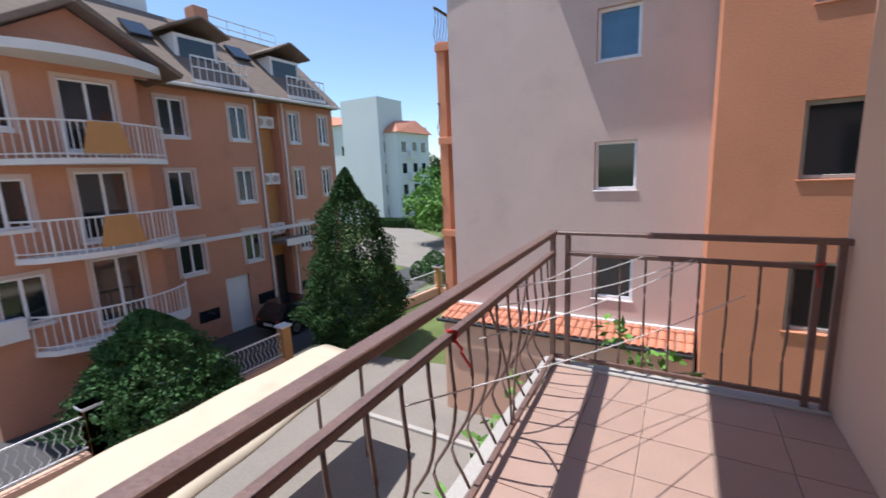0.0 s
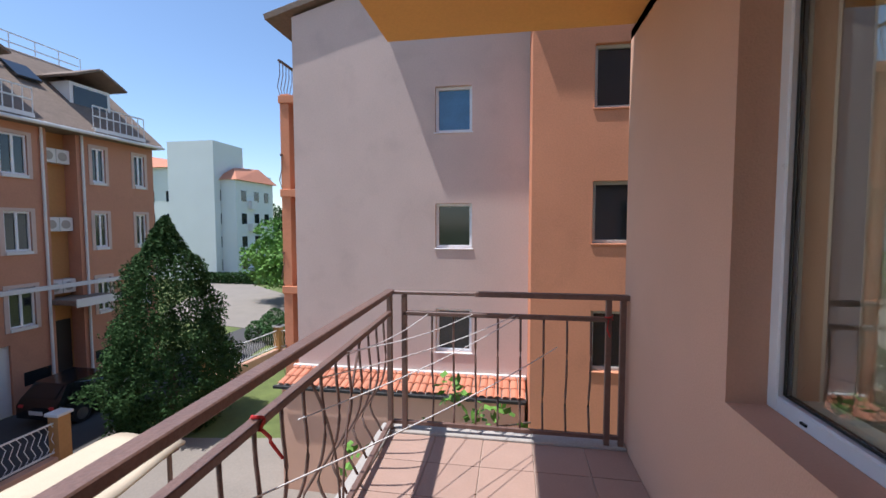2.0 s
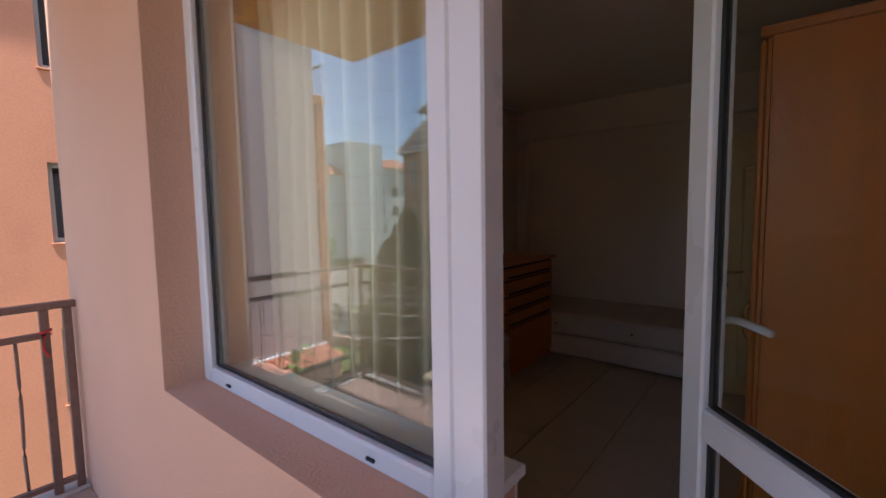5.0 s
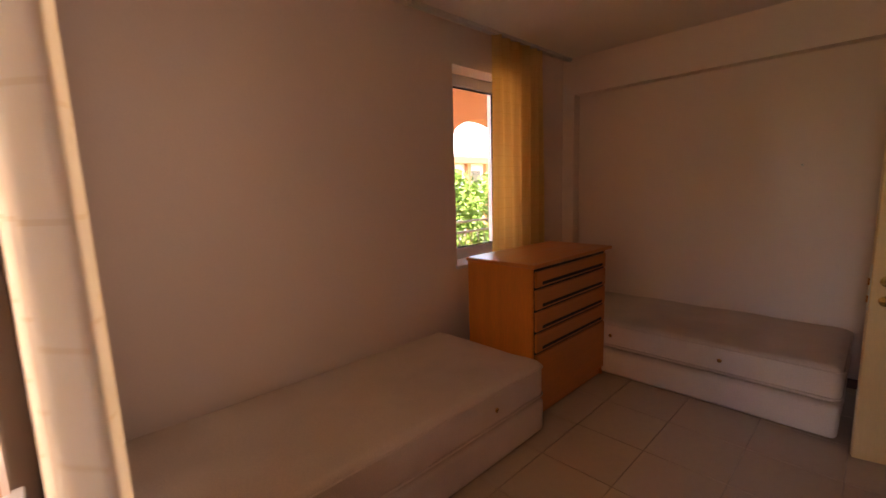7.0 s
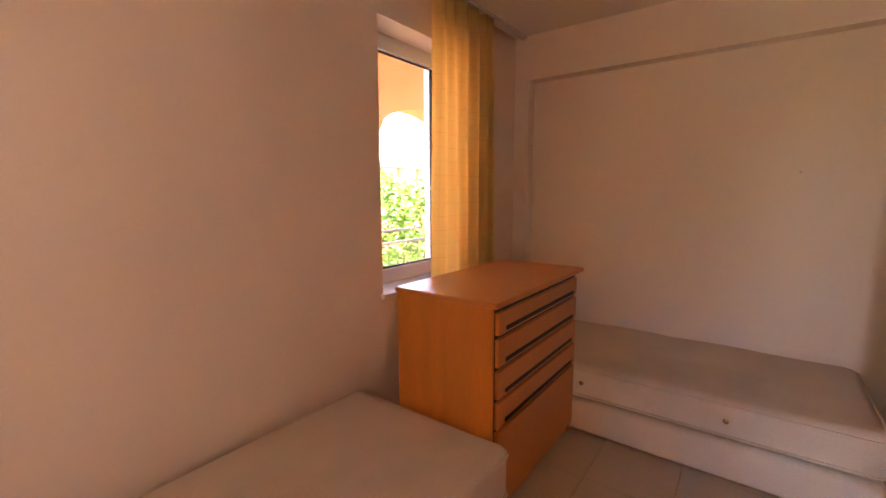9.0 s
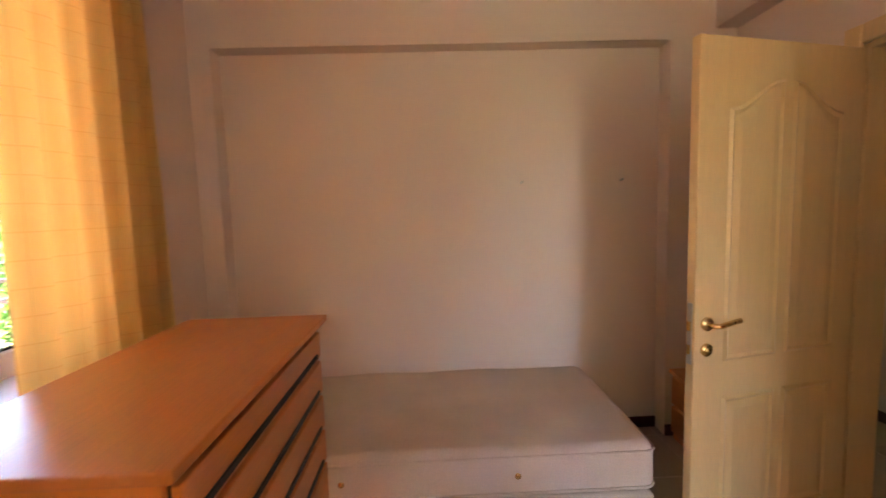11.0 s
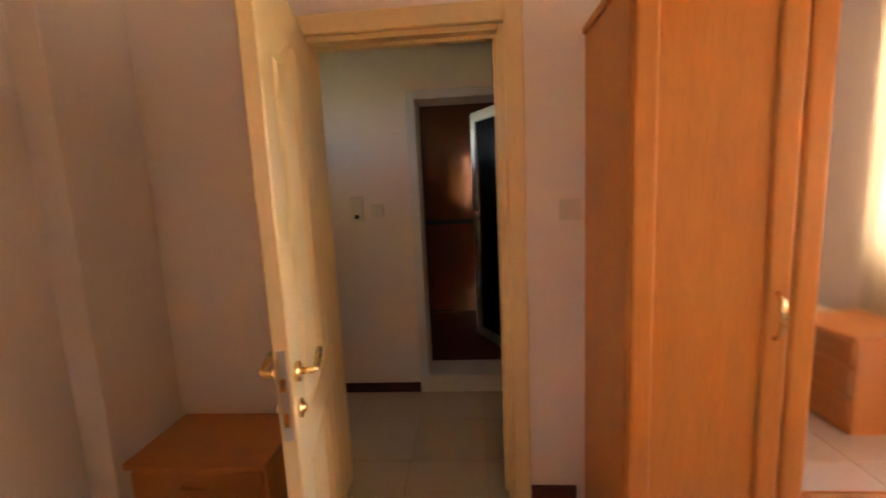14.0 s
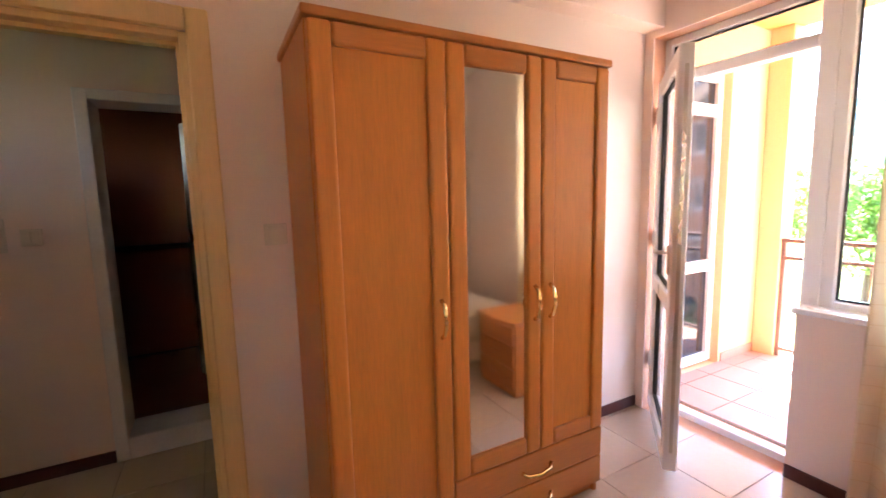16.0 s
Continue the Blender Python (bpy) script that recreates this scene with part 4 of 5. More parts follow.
part("wall", pierced("x", FX - 0.3, FX, 8.1, 13.9, G, 5.2, [h for h in holes if h[1] < 13.9] + [(11.25, 12.4, G, G + 2.5)]), M_FACADE, ap)
part("wall", pierced("x", FX - 0.3, FX, 15.0, 18.65, G, 5.2, [h for h in holes if h[0] > 15.0]), M_FACADE, ap)
part("wall", bx(FX - 0.9, FX - 0.6, 13.9, 15.0, G, 5.2), M_FACADE2, ap, "ochre recessed wall strip")
for y in (13.75, 15.0):
    part("wall", bx(FX - 0.6, FX - 0.3, y - 0.0, y + 0.15, G, 5.2), M_FACADE, ap)
part("wall", bx(FX - 12, FX - 0.3, 18.35, 18.65, G, 5.2), M_FACADE, ap)
for a, b in COLS:
    for z in ROWS:
        facade_window(ap, FX, a, b, z, z + 1.42)
part("garage_door", bx(FX - 0.2, FX - 0.1, 11.25, 12.4, G, G + 2.5), M_WHITE, ap, "white panelled garage door")
for y in (9.9, 12.75, 15.4, 17.4):
    part("basement_window", bx(FX, FX + 0.02, y, y + 0.9, G + 0.9, G + 1.4), M_DARKGLASS, ap)
part("string_course", bx(FX, FX + 0.10, 8.1, 18.65, -0.95, -0.78, 0.01), M_WHITE, ap, "white string course")
part("drainpipe", rod(bmesh.new(), (FX + 0.06, 13.7, G), (FX + 0.06, 13.7, 5.2), 0.05, 8), M_WHITE, ap)
part("drainpipe", rod(bmesh.new(), (FX + 0.06, 15.2, G), (FX + 0.06, 15.2, 5.2), 0.05, 8), M_WHITE, ap)
part("porch_roof", bx(FX - 0.6, FX + 1.1, 13.8, 15.7, -1.55, -1.35, 0.02), M_SHINGLE, ap, "dark porch roof")
part("porch_trim", bx(FX + 1.1, FX + 1.14, 13.8, 15.7, -1.62, -1.30), M_WHITE, ap)
part("door", bx(FX - 0.6, FX - 0.55, 14.05, 14.9, G + 0.4, -2.3), M_GASKET_GAP, ap, "dark entrance door")
part("steps", bx(FX - 0.55, FX + 0.8, 13.9, 15.0, G, G + 0.4, 0.01), M_CONC, ap)
# mansard roof with a ridge block
bm = bmesh.new()
sec = [(FX + 0.55, 5.1), (FX + 0.55, 5.25), (FX - 3.6, 8.9), (FX - 8.4, 8.9), (FX - 12.5, 5.25), (FX - 12.5, 5.1)]
ra, rb = ([bm.verts.new((x, y, z)) for x, z in sec] for y in (2.5, 18.7))
bm.faces.new(ra)
bm.faces.new(rb[::-1])
for i in range(6):
    j = (i + 1) % 6
    bm.faces.new((ra[i], ra[j], rb[j], rb[i]))
part("roof", bm, M_SHINGLE, ap, "brown shingled mansard roof")
part("gutter", rod(bmesh.new(), (FX + 0.6, 8.0, 5.15), (FX + 0.6, 18.7, 5.15), 0.07, 8), M_WHITE, ap)
part("roof_block", bx(FX - 8.0, FX - 4.2, 4.0, 12.0, 8.9, 10.6, 0.02), M_WHITE, ap, "white rooftop block")
part("roof_block", bx(FX - 8.0, FX - 4.0, 3.9, 12.1, 10.6, 10.75), M_SHINGLE, ap)
part("chimney", bx(FX - 3.4, FX - 2.7, 13.2, 13.9, 7.4, 9.5, 0.02), M_FACADE, ap)
for y in (12.0, 16.6):
    dm = part("dormer", bx(FX - 2.4, FX - 1.0, y - 0.9, y + 0.9, 6.0, 7.5), M_WHITE, ap, "white dormer with glazed door")
    part("dormer_glass", bx(FX - 1.0, FX - 0.98, y - 0.75, y + 0.75, 6.15, 7.35), M_DARKGLASS, dm)
    for s in (-1, 1):
        bm = box(bmesh.new(), -1.6, 1.0, 0, 1.35, 0, 0.1, 0.01, m=Matrix.Translation((FX - 1.4, y, 8.15)) @ Matrix.Rotation(-0.45 * s if s > 0 else 0.45, 4, "X") @ Matrix.Scale(s, 4, (0, 1, 0)))
        part("dormer_roof", bm, M_SHINGLE, dm)
    part("dormer_balcony", bx(FX - 1.0, FX + 0.5, y - 1.2, y + 1.2, 5.3, 5.45), M_WHITE, dm)
    for z in (6.3, 5.9):
        part("rail", bx(FX + 0.4, FX + 0.45, y - 1.2, y + 1.2, z, z + 0.05), M_WHITE, dm)
    for k in range(9):
        part("baluster", rod(bmesh.new(), (FX + 0.42, y - 1.2 + k * 0.3, 5.4), (FX + 0.42, y - 1.2 + k * 0.3, 6.3), 0.018, 5), M_WHITE, dm)
for y in (10.2, 14.6):
    part("skylight", bx(-0.5, 0.5, -0.45, 0.45, 0, 0.12, 0.01, m=Matrix.Translation((FX - 1.9, y, 7.5)) @ Matrix.Rotation(0.72, 4, "Y")), M_DARKGLASS, ap)
for z in (9.2, 9.6):
    part("roof_rail", bx(FX - 3.8, FX - 3.76, 14.5, 18.5, z, z + 0.04), M_WHITE, ap)
for k in range(5):
    part("roof_rail_post", rod(bmesh.new(), (FX - 3.78, 14.6 + k, 8.9), (FX - 3.78, 14.6 + k, 9.62), 0.02, 5), M_WHITE, ap)
# air conditioners on the recessed strip
for z in (3.9, 1.25, -1.2):
    for y in (13.93, 14.45):
        a = part("air_conditioner", bx(FX - 0.6, FX - 0.25, y, y + 0.5, z, z + 0.55, 0.02, 2), M_WHITE, ap, "white outdoor air conditioner")
        part("fan_grille", rod(bmesh.new(), (FX - 0.25, y + 0.22, z + 0.27), (FX - 0.235, y + 0.22, z + 0.27), 0.17, 16), M_CONC, a)
# projecting bay with curved balconies
BX = -16.4
bayh = [(y, y + 1.38, z, z + 2.05) for y in (6.04,) for z in (2.55, -0.1, -2.75)] + [(3.9, 4.95, z + 0.55, z + 1.9) for z in (2.55, -0.1, -2.75)]
part("wall", pierced("x", BX - 0.3, BX, 3.4, 8.1, G, 5.1, bayh), M_FACADE, ap, "salmon bay wall")
part("wall", bx(FX - 0.3, BX - 0.3, 8.1 - 0.3, 8.1, G, 5.1), M_FACADE, ap)
part("wall", bx(FX - 0.3, BX - 0.3, 3.4, 3.7, G, 5.1), M_FACADE, ap)
for y0, y1, z0, z1 in bayh:
    facade_window(ap, BX, y0, y1, z0, z1)


def arc_pts(y0, y1, out, n=14):
    return [(BX + out * math.sin(math.pi * i / n) ** 0.55, y0 + (y1 - y0) * i / n) for i in range(n + 1)]


def curved_slab(y0, y1, out, z0, z1):
    bm = bmesh.new()
    pts = arc_pts(y0, y1, out)
    lo = [bm.verts.new((x, y, z0)) for x, y in pts]
    hi = [bm.verts.new((x, y, z1)) for x, y in pts]
    bm.faces.new(lo[::-1])
    bm.faces.new(hi)
    for i in range(len(pts)):
        j = (i + 1) % len(pts)
        bm.faces.new((lo[i], lo[j], hi[j], hi[i]))
    return bm


for z in (2.3, -0.35, -3.0):
    b = part("balcony", curved_slab(4.4, 8.75, 1.15, z - 0.16, z), M_WHITE, ap, "white curved balcony slab")
    pts = arc_pts(4.45, 8.7, 1.1, 28)
    part("hand_rail", tube(bmesh.new(), [(x, y, z + 1.0) for x, y in pts], 0.03), M_WHITE, b)
    part("foot_rail", tube(bmesh.new(), [(x, y, z + 0.12) for x, y in pts], 0.02), M_WHITE, b)
    for k, (x, y) in enumerate(pts):
        part("baluster", rod(bmesh.new(), (x, y, z), (x, y, z + 1.0), 0.028 if k % 4 == 0 else 0.014, 5), M_WHITE, b)
    if z > -1:
        bm = bmesh.new()
        vs = [bm.verts.new((BX + 1.16 + dx, y, z + h)) for dx in (0, 0.03) for y, h in ((5.95, 0.12), (7.15, 0.12), (6.95, 1.0), (6.15, 1.0))]
        for q in ((0, 1, 2, 3), (7, 6, 5, 4), (0, 4, 5, 1), (1, 5, 6, 2), (2, 6, 7, 3), (3, 7, 4, 0)):
            bm.faces.new([vs[i] for i in q])
        part("screen", bm, M_BLIND, b, "ochre cloth screen on the balcony rail")
part("canopy", curved_slab(3.9, 8.95, 1.35, 4.95, 5.2), M_WHITE, ap, "white curved canopy over the bay")
bm = bmesh.new()
vs = [bm.verts.new(p) for p in ((BX + 0.1, 4.2, 5.1), (BX + 0.1, 8.9, 5.1), (BX + 0.1, 6.55, 6.5), (FX - 3.4, 4.2, 5.1), (FX - 3.4, 8.9, 5.1), (FX - 3.4, 6.55, 6.5))]
for q in ((0, 1, 2), (3, 5, 4), (1, 4, 5, 2), (0, 2, 5, 3), (0, 3, 4, 1)):
    bm.faces.new([vs[i] for i in q])
part("gable", bm, M_FACADE, ap)
for s, y0 in ((1, 3.85), (-1, 9.25)):
    L = math.hypot(2.7, 1.6)
    bm = bmesh.new()
    box(bm, FX - 3.6, BX + 0.7, 0, L, 0, 0.16, 0.01, m=Matrix.Translation((0, y0, 4.95)) @ Matrix.Scale(s, 4, (0, 1, 0)) @ Matrix.Rotation(math.atan(1.6 / 2.7), 4, "X"))
    part("gable_roof", bm, M_SHINGLE, ap)
ac = part("air_conditioner", bx(BX, BX + 0.32, 3.6, 4.3, -2.5, -1.9, 0.02, 2), M_WHITE, ap, "white outdoor air conditioner")


# far pale blue house
bl = tagged(new("blue_house"), "pale blue apartment house with orange tile roofs", "house")
part("wall", bx(-52, -37, 47, 60, G, 8.6), M_BLUE, bl)
part("tower", bx(-41.5, -35.4, 45.5, 51, G, 11.4), M_BLUE, bl)
part("wall", bx(-36, -33.4, 46.6, 54.5, G, 6.9), M_BLUE, bl)
for x0, x1, y0, y1, z in ((-52.4, -40.5, 46.5, 60.5, 8.6), (-36.2, -33.0, 46.3, 55, 6.9), (-45.5, -39.5, 52, 58, 9.6)):
    bm = bmesh.new()
    xm, ym = (x0 + x1) / 2, (y0 + y1) / 2
    vs = [bm.verts.new(p) for p in ((x0, y0, z), (x1, y0, z), (x1, y1, z), (x0, y1, z), (xm, y0 + 1.8, z + 1.6), (xm, y1 - 1.8, z + 2.0))]
    for q in ((0, 1, 4), (1, 2, 5, 4), (2, 3, 5), (3, 0, 4, 5), (0, 3, 2, 1)):
        bm.faces.new([vs[i] for i in q])
    part("roof", bm, M_ROOFTILE, bl)
for k in range(4):
    z = G + 1.2 + k * 2.8
    for x in (-46, -43.2):
        part("window", bx(x, x + 1.1, 46.97, 47.0, z, z + 1.3), M_DARKGLASS, bl)
    for y in (46.5, 49):
        part("window", bx(-35.4, -35.37, y, y + 1.0, z, z + 1.3), M_DARKGLASS, bl)
    for y in (47.6, 50.2, 52.4):
        part("window", bx(-33.4, -33.37, y, y + 1.0, z, z + 1.3), M_DARKGLASS, bl)
    part("balcony", bx(-33.4, -32.8, 48.9, 50.0, z - 0.9, z + 0.1), M_WHITE, bl)


# plants
def leaves(bm, centre, radii, count, size, rnd, shape=None, thin=1.0):
    wild = 0.10 if shape else 0.35
    """Many small tilted leaf blades spread through a crown, denser towards its skin."""
    c = Vector(centre)
    for _ in range(count):
        while True:
            p = Vector((rnd.uniform(-1, 1), rnd.uniform(-1, 1), rnd.uniform(-1, 1)))
            if 0.25 < p.length < 1:
                break
        p = p.normalized() * (p.length ** 0.4)
        if shape:
            p = shape(p, rnd)
        q = c + Vector((p.x * radii[0], p.y * radii[1], p.z * radii[2]))
        q += Vector((noise.noise(q * 0.9), noise.noise(q * 0.9 + Vector((9, 0, 0))), noise.noise(q * 0.9 + Vector((0, 9, 0))))) * wild * min(radii)
        s = size * rnd.uniform(0.6, 1.4)
        d = Vector((rnd.gauss(0, 1), rnd.gauss(0, 1), rnd.gauss(0, 0.7))).normalized()
        e = d.cross(Vector((rnd.gauss(0, 1), rnd.gauss(0, 1), rnd.gauss(0, 1)))).normalized() * s * 0.45 * thin
        d = d * s
        bm.faces.new([bm.verts.new(v) for v in (q - d, q + e, q + d, q - e)])
    return bm


def plain_mesh(name, bm, mat, parent):
    me = bpy.data.meshes.new(name)
    bm.to_mesh(me)
    bm.free()
    me.materials.append(mat)
    ob = new(name, me)
    ob.parent = parent
    return ob


def cone_shape(p, rnd):
    z = rnd.uniform(-1, 1) if rnd.random() < 0.7 else rnd.uniform(-1, 0)
    a = rnd.uniform(0, 2 * math.pi)
    h = (z + 1) / 2
    r = (1 - h) ** 0.62 * (0.6 + 0.4 * min(1, h * 4)) * rnd.uniform(0.5, 1.0) ** 0.6
    tuft = noise.noise(Vector((2.6 * math.cos(a), 2.6 * math.sin(a), 4.5 * z))) + 0.6 * noise.noise(Vector((6 * math.cos(a), 6 * math.sin(a), 11 * z)))
    r *= 1 + 0.30 * tuft
    return Vector((r * math.cos(a), r * math.sin(a), z))


def tree(name, base, height, trunk, crown_at, radii, count, size, mat, label, seed, shape=None, limbs=5):
    rnd = random.Random(seed)
    t = thing(name, base, label, "tree" if name != "shrub" else "shrub")
    bm = bmesh.new()
    rod(bm, (0, 0, -0.05), (0.1, 0.05, trunk), 0.035 * height ** 0.9, 9, 0.02 * height ** 0.9)
    for k in range(limbs):
        a = 2 * math.pi * k / limbs + 0.4
        rod(bm, (0.08, 0.04, trunk * (0.75 + 0.05 * k)), (radii[0] * 0.6 * math.cos(a), radii[1] * 0.6 * math.sin(a), crown_at + 0.2 * radii[2] * math.sin(k * 2.1)), 0.014 * height ** 0.9, 6, 0.01)
    part("trunk", bm, M_BARK, t)
    bm = bmesh.new()
    if shape:
        leaves(bm, (0, 0, crown_at), radii, count, size, rnd, shape)
    else:
        for k in range(14):
            p = Vector((rnd.gauss(0, 0.42), rnd.gauss(0, 0.42), rnd.gauss(0, 0.38)))
            c = Vector((p.x * radii[0], p.y * radii[1], crown_at + p.z * radii[2]))
            leaves(bm, c, [r * rnd.uniform(0.38, 0.6) for r in radii], count // 14, size, rnd)
    plain_mesh("crown", bm, mat, t)
    return t


tree("conifer", (-12.1, 12.8, G), 6.8, 2.0, 3.5, (2.5, 2.5, 3.5), 60000, 0.055, M_CONIFER, "tall dark green conical cypress beside the fence", 2, cone_shape, 0)
tree("conifer", (-13.4, 5.9, G), 3.2, 1.0, 1.6, (2.6, 2.6, 1.75), 36000, 0.06, M_SHRUB, "broad low green conifer beside the drive", 4, cone_shape, 0)
tree("tree", (-20.5, 36, G), 6, 2.2, 3.9, (4.6, 4.6, 3.0), 9000, 0.20, M_LEAF, "round leafy green tree on the lawn", 6)
tree("tree", (-15.0, 40, G), 6, 2.2, 3.9, (4.6, 4.6, 2.8), 8000, 0.20, M_LEAF, "round leafy green tree on the lawn", 7)
for k, (x, y, s) in enumerate(((-48, 95, 8), (-36, 100, 9), (-26, 90, 8), (-14, 95, 9), (-58, 100, 9), (-2, 95, 9))):
    tree("tree", (x, y, G), 9, 3, 6.5, (8, 5, 5.5), 5000, 0.42, M_CONIFER, "dark green tree of the far wood", 20 + k)
rnd = random.Random(11)
for x, y in ((-15.6, 24.5), (-14.2, 24.0), (-15.2, 22.6), (-13.9, 22.2), (-13.4, 25.6), (-16.2, 26.2)):
    s = thing("shrub", (x, y, G), "clipped round green box bush on the lawn", "shrub", group="clipped bushes")
    plain_mesh("crown", leaves(bmesh.new(), (0, 0, 0.55), (0.75, 0.75, 0.6), 1500, 0.07, rnd), M_SHRUB, s)
    part("stem", rod(bmesh.new(), (0, 0, 0), (0, 0, 0.5), 0.05, 6), M_BARK, s)
for x0, x1, y in ((-36, -22, 44), (-20, -8, 40.5)):
    h = thing("hedge", ((x0 + x1) / 2, y, G), "long clipped dark green hedge", "hedge")
    bm = bmesh.new()
    for _ in range(6000):
        q = Vector((rnd.uniform(x0, x1) - (x0 + x1) / 2, rnd.uniform(-0.6, 0.6), rnd.uniform(0.05, 1.25)))
        d = Vector((rnd.gauss(0, 1), rnd.gauss(0, 1), rnd.gauss(0, 1))).normalized() * 0.14
        e = d.cross(Vector((rnd.gauss(0, 1), rnd.gauss(0, 1), rnd.gauss(0, 1)))).normalized() * 0.07
        bm.faces.new([bm.verts.new(v) for v in (q - d, q + e, q + d, q - e)])
    plain_mesh("leaves", bm, M_CONIFER, h)
# hedge and houses seen through the loggia
hl = thing("hedge", (12, 15.5, G), "tall bright green hedge beyond the loggia", "hedge")
bm = bmesh.new()
for k in range(9):
    leaves(bm, (-6 + k * 2.2, rnd.uniform(-1, 1), 3.9 + rnd.uniform(-0.3, 0.5)), (1.8, 1.4, 3.4), 3200, 0.15, rnd)
plain_mesh("leaves", bm, M_LEAF, hl)
for k in range(5):
    part("stem", rod(bmesh.new(), (-6 + k * 4, 0, 0), (-6 + k * 4, 0, 2.5), 0.08, 6), M_BARK, hl)
h2 = thing("far_house", (32, 36, G), "sunlit pale house with orange roof and balconies", "house")
part("wall", bx(-14, 14, 0, 8, 0, 9.5), M_WHITE, h2)
part("roof", bx(-14.6, 14.6, -0.8, 8.5, 9.5, 10.3, 0.02), M_ROOFTILE, h2)
for k in range(8):
    for z in (1.2, 4.2, 7.2):
        part("window", bx(-13 + k * 3.4, -11.4 + k * 3.4, -0.03, 0.0, z, z + 1.5), M_DARKGLASS, h2)
    part("pilaster", bx(-10.8 + k * 3.4, -10.2 + k * 3.4, -0.5, 0.0, 0, 9.5), M_ORANGE, h2)

# vine leaves below the balcony edge
vn = thing("vine", (-2.0, 2.6, -0.9), "bright green vine shoots climbing at the railing", "vine")
bm = bmesh.new()
for k in range(9):
    y = -0.9 + 0.22 * k
    leaves(bm, (0.15 + 0.08 * math.sin(k * 2), y, 0.35 + 0.22 * math.sin(k * 1.7)), (0.17, 0.13, 0.24), 42, 0.040, rnd, thin=1.5)
for k in range(5):
    leaves(bm, (0.55 + 0.2 * k, 1.15 + 0.05 * (k % 2), 0.72 + 0.12 * ((k * 3) % 4)), (0.12, 0.07, 0.13), 22, 0.040, rnd, thin=1.5)
plain_mesh("leaves", bm, M_LEAF, vn)
bm = bmesh.new()
tube(bm, [(0.1, -1.1, -0.3), (0.18, -0.5, 0.2), (0.1, 0.1, 0.45), (0.25, 0.7, 0.5), (0.6, 1.15, 0.7), (1.4, 1.18, 0.85)], 0.008, 5)
tube(bm, [(0.1, -0.9, -4.3), (0.05, -0.4, -2.0), (0.18, 0.1, 0.4)], 0.02, 5)
part("stem", bm, M_BARK, vn)

# canvas canopy over the yard
aw = thing("awning", (-7.6, 4.6, G), "long beige canvas canopy on steel posts", "awning")
bm = bmesh.new()
nx, ny = 10, 30
g = [[bm.verts.new((-1.05 + (2.9 - 1.25 * j / ny) * i / nx, -6.0 + 9.0 * j / ny, 2.55 + 0.018 * math.sin(j * 0.9) + 0.015 * math.sin(i * 1.3 + j) - (0.04 if i in (0, nx) else 0) - (0.03 if j in (0, ny) else 0))) for i in range(nx + 1)] for j in range(ny + 1)]
for j in range(ny):
    for i in range(nx):
        bm.faces.new((g[j][i], g[j][i + 1], g[j + 1][i + 1], g[j + 1][i])).smooth = True
cv = part("canvas", bm, M_AWN, aw)
sd = cv.modifiers.new("thickness", "SOLIDIFY")
sd.thickness = 0.05
for x in (-1.0, 0.5):
    for y in (-5.8, -1.5, 2.7):
        part("post", bx(x - 0.03, x + 0.03, y - 0.03, y + 0.03, 0, 2.45), M_IRON, aw)
    part("beam", bx(x - 0.03, x + 0.03, -5.9, 2.9, 2.36, 2.42), M_IRON, aw)

# fence along the drive
def fence_run(a, b, label):
    a, b = Vector((*a, 0)), Vector((*b, 0))
    f = thing("fence", (a.x, a.y, G), label, "fence")
    L = (b - a).length
    f.rotation_euler = (0, 0, math.atan2(b.y - a.y, b.x - a.x))
    part("plinth", bx(0, L, -0.12, 0.12, 0, 0.45, 0.01), M_PEACH, f)
    for z in (0.55, 1.35):
        part("rail", bx(0, L, -0.02, 0.02, z, z + 0.04), M_WHITE, f)
    n = int(L / 0.16)
    for i in range(n):
        x = 0.08 + i * 0.16
        part("scroll_bar", tube(bmesh.new(), [(x - 0.05, 0, 0.58), (x + 0.05, 0, 0.72), (x - 0.05, 0, 0.96), (x + 0.05, 0, 1.2), (x - 0.04, 0, 1.35)], 0.012, 4), M_WHITE, f)
    for x in (0.0, L):
        p = part("pillar", bx(x - 0.17, x + 0.17, -0.17, 0.17, 0, 1.55, 0.01), M_FACADE2, f)
        part("cap", bx(x - 0.22, x + 0.22, -0.22, 0.22, 1.55, 1.63, 0.01), M_WHITE, p)


fence_run((-12.9, -3), (-12.9, 4.2), "white wrought iron fence on a plastered plinth")
fence_run((-12.9, 4.2), (-12.9, 9.9), "white wrought iron fence on a plastered plinth")
fence_run((-12.9, 15.5), (-12.4, 20.0), "white wrought iron fence on a plastered plinth")
fence_run((-12.4, 20.0), (-7.2, 19.0), "white wrought iron fence on a plastered plinth")

ht = thing("hotel", (-125, -42, G), "distant tall hotel with blue glazing on the hill", "house")
part("wall", bx(-6, 6, -22, 22, 0, 27), M_WHITE, ht)
for k in range(8):
    part("window_band", bx(6.0, 6.05, -21, 21, 2 + k * 3.1, 3.7 + k * 3.1), M_BLUEGLASS_SKY, ht)
    part("balcony_slab", bx(6.0, 7.2, -21.5, 21.5, 1.2 + k * 3.1, 1.45 + k * 3.1), M_WHITE, ht)
tree("tree", (-27, -6.8, G), 7, 2.6, 5.2, (3.2, 3.2, 2.9), 9000, 0.14, M_LEAF, "leafy green tree beside the road", 41)
tree("tree", (-34, -14, G), 7, 2.6, 5.2, (4.2, 4.2, 3.2), 8000, 0.18, M_LEAF, "leafy green tree beside the road", 42)

# parked car
cr = thing("car", (-16.0, 13.6, G + 0.02), "black parked hatchback car on the drive", "car")
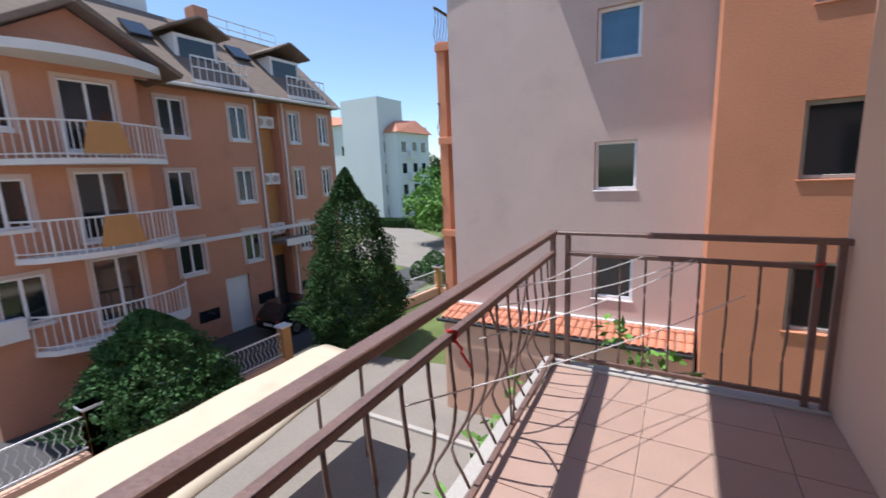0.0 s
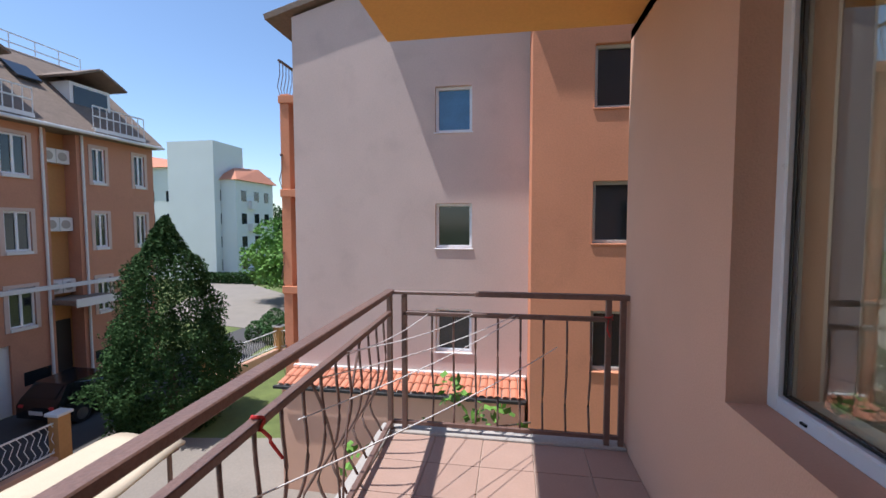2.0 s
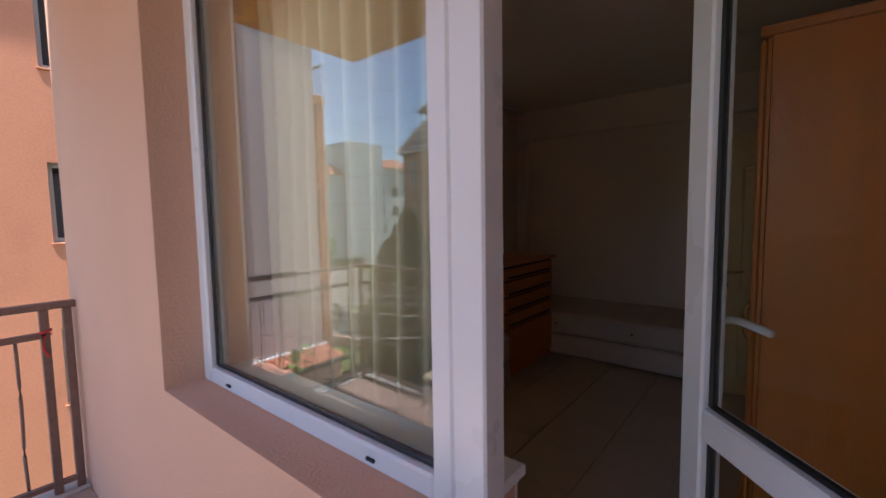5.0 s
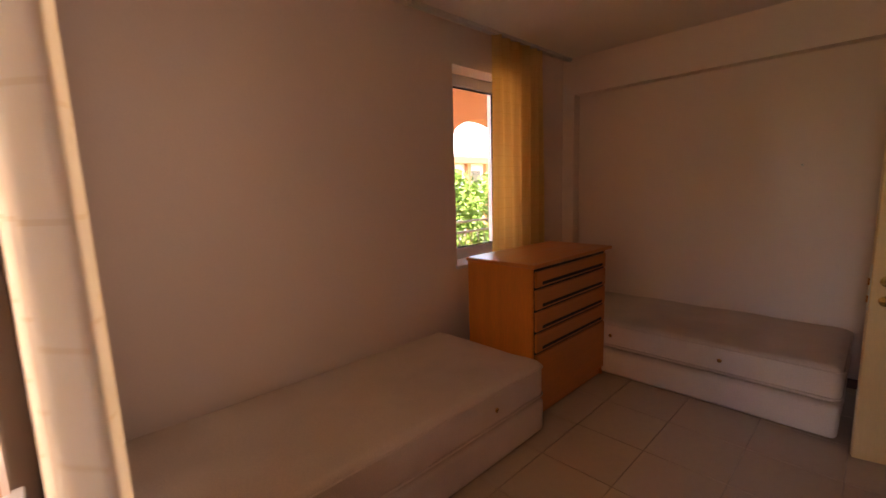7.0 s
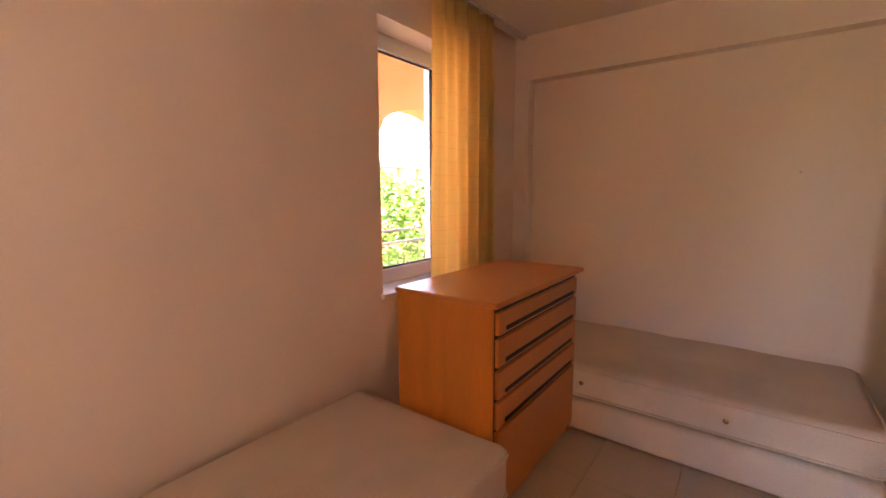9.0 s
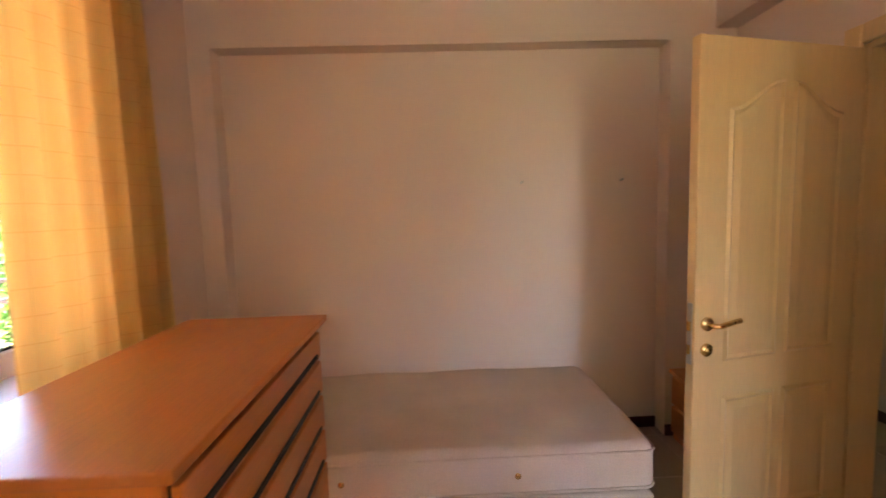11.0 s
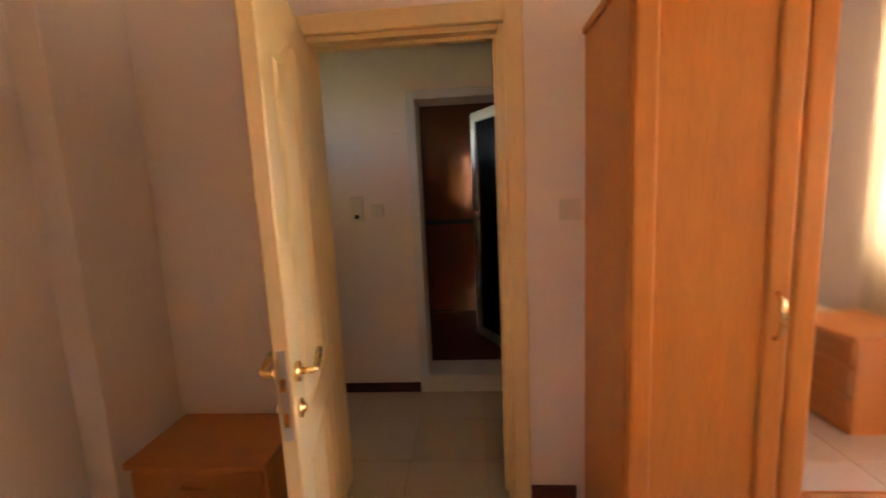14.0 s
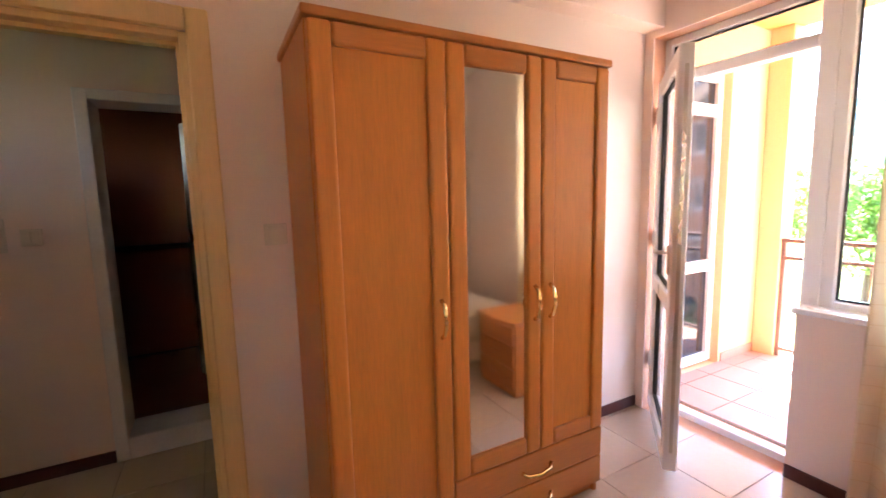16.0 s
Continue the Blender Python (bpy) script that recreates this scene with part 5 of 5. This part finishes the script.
prof = [(-2.0, 0.35), (-2.0, 0.75), (-1.85, 0.95), (-1.5, 1.38), (-0.2, 1.45), (0.6, 1.05), (1.8, 0.85), (2.0, 0.6), (2.0, 0.3)]
bm = bmesh.new()
secs = []
for x, k in ((-0.85, 0.9), (-0.78, 1.0), (0.78, 1.0), (0.85, 0.9)):
    secs.append([bm.verts.new((x * (0.82 if z > 1.0 else 1), y * k, z)) for y, z in prof])
for a, b in zip(secs, secs[1:]):
    for i in range(len(prof)):
        j = (i + 1) % len(prof)
        bm.faces.new((a[i], a[j], b[j], b[i]))
bm.faces.new(secs[0])
bm.faces.new(secs[-1][::-1])
part("body", bm, M_CARPAINT, cr)
for x in (-0.8, 0.8):
    for y in (-1.25, 1.3):
        wh = part("wheel", rod(bmesh.new(), (x - 0.09, y, 0.31), (x + 0.09, y, 0.31), 0.31, 18), M_TYRE, cr)
        part("rim", rod(bmesh.new(), (x - 0.095, y, 0.31), (x + 0.095, y, 0.31), 0.2, 12), M_STEEL, wh)
for x in (-0.6, 0.6):
    part("tail_light", bx(x - 0.09, x + 0.09, -2.02, -1.9, 0.70, 0.79, 0.02), M_RED, cr)
part("rear_window", bx(-0.55, 0.55, -0.01, 0.01, -0.22, 0.22, m=Matrix.Translation((0, -1.69, 1.17)) @ Matrix.Rotation(-0.68, 4, "X")), M_DARKGLASS, cr)
part("number_plate", bx(-0.26, 0.26, -2.02, -1.99, 0.5, 0.62), M_WHITE, cr)

# own house above and around, plain and closed
solid("own_house_upper", bx(0.0, 9.0, -10.0, 3.5, 2.92, 8.2), M_PEACH, "plain upper storeys of the own house", "wall")
solid("own_house_lower", bx(0.0, 9.0, -10.0, 3.5, G, -0.25), M_PEACH, "plain lower storeys of the own house", "wall")
solid("own_house_side", bx(-1.66, 0.0, -10.0, -2.5, G, 8.2), M_PEACH, "plain projecting wing of the own house", "wall")
solid("own_room_next", bx(-1.66, 0.0, -2.5, -0.302, -0.25, 2.74), M_PEACH, "plain neighbouring room block", "wall")

# ---- tiles ----
def tile_floor(name, parent, x0, x1, y0, y1, sx, sy, z, mat, gap=0.004, ox=0.0, oy=0.0):
    me = {}
    nx0 = math.floor((x0 - ox) / sx)
    ny0 = math.floor((y0 - oy) / sy)
    for i in range(nx0, math.ceil((x1 - ox) / sx)):
        for j in range(ny0, math.ceil((y1 - oy) / sy)):
            a, b = max(x0, ox + i * sx) , min(x1, ox + (i + 1) * sx)
            c, d = max(y0, oy + j * sy), min(y1, oy + (j + 1) * sy)
            if b - a < 0.02 or d - c < 0.02:
                continue
            k = (round(b - a, 3), round(d - c, 3))
            if k not in me:
                me[k] = mesh_of("tile", bx(gap / 2, k[0] - gap / 2, gap / 2, k[1] - gap / 2, -0.006, 0.0, 0.0012), mat)
            o = new("tile", me[k])
            o.parent = parent
            o.location = (a, c, z)


tile_floor("tile", bpy.data.objects["balcony_floor"], -1.60, 0.0, -0.06, 3.36, 0.33, 0.33, 0.0, M_TERR, 0.006, -1.60, 3.36)
tile_floor("tile", bpy.data.objects["floor"], 0.312, 4.42, 0.072, 3.15, 0.40, 0.40, 0.0, M_FLOOR, 0.004, 0.312, 0.1)
tile_floor("tile", bpy.data.objects["hall_floor"], 1.2, 5.2, -0.964, 0.072, 0.40, 0.40, 0.0, M_FLOOR, 0.004, 3.29, -0.2)
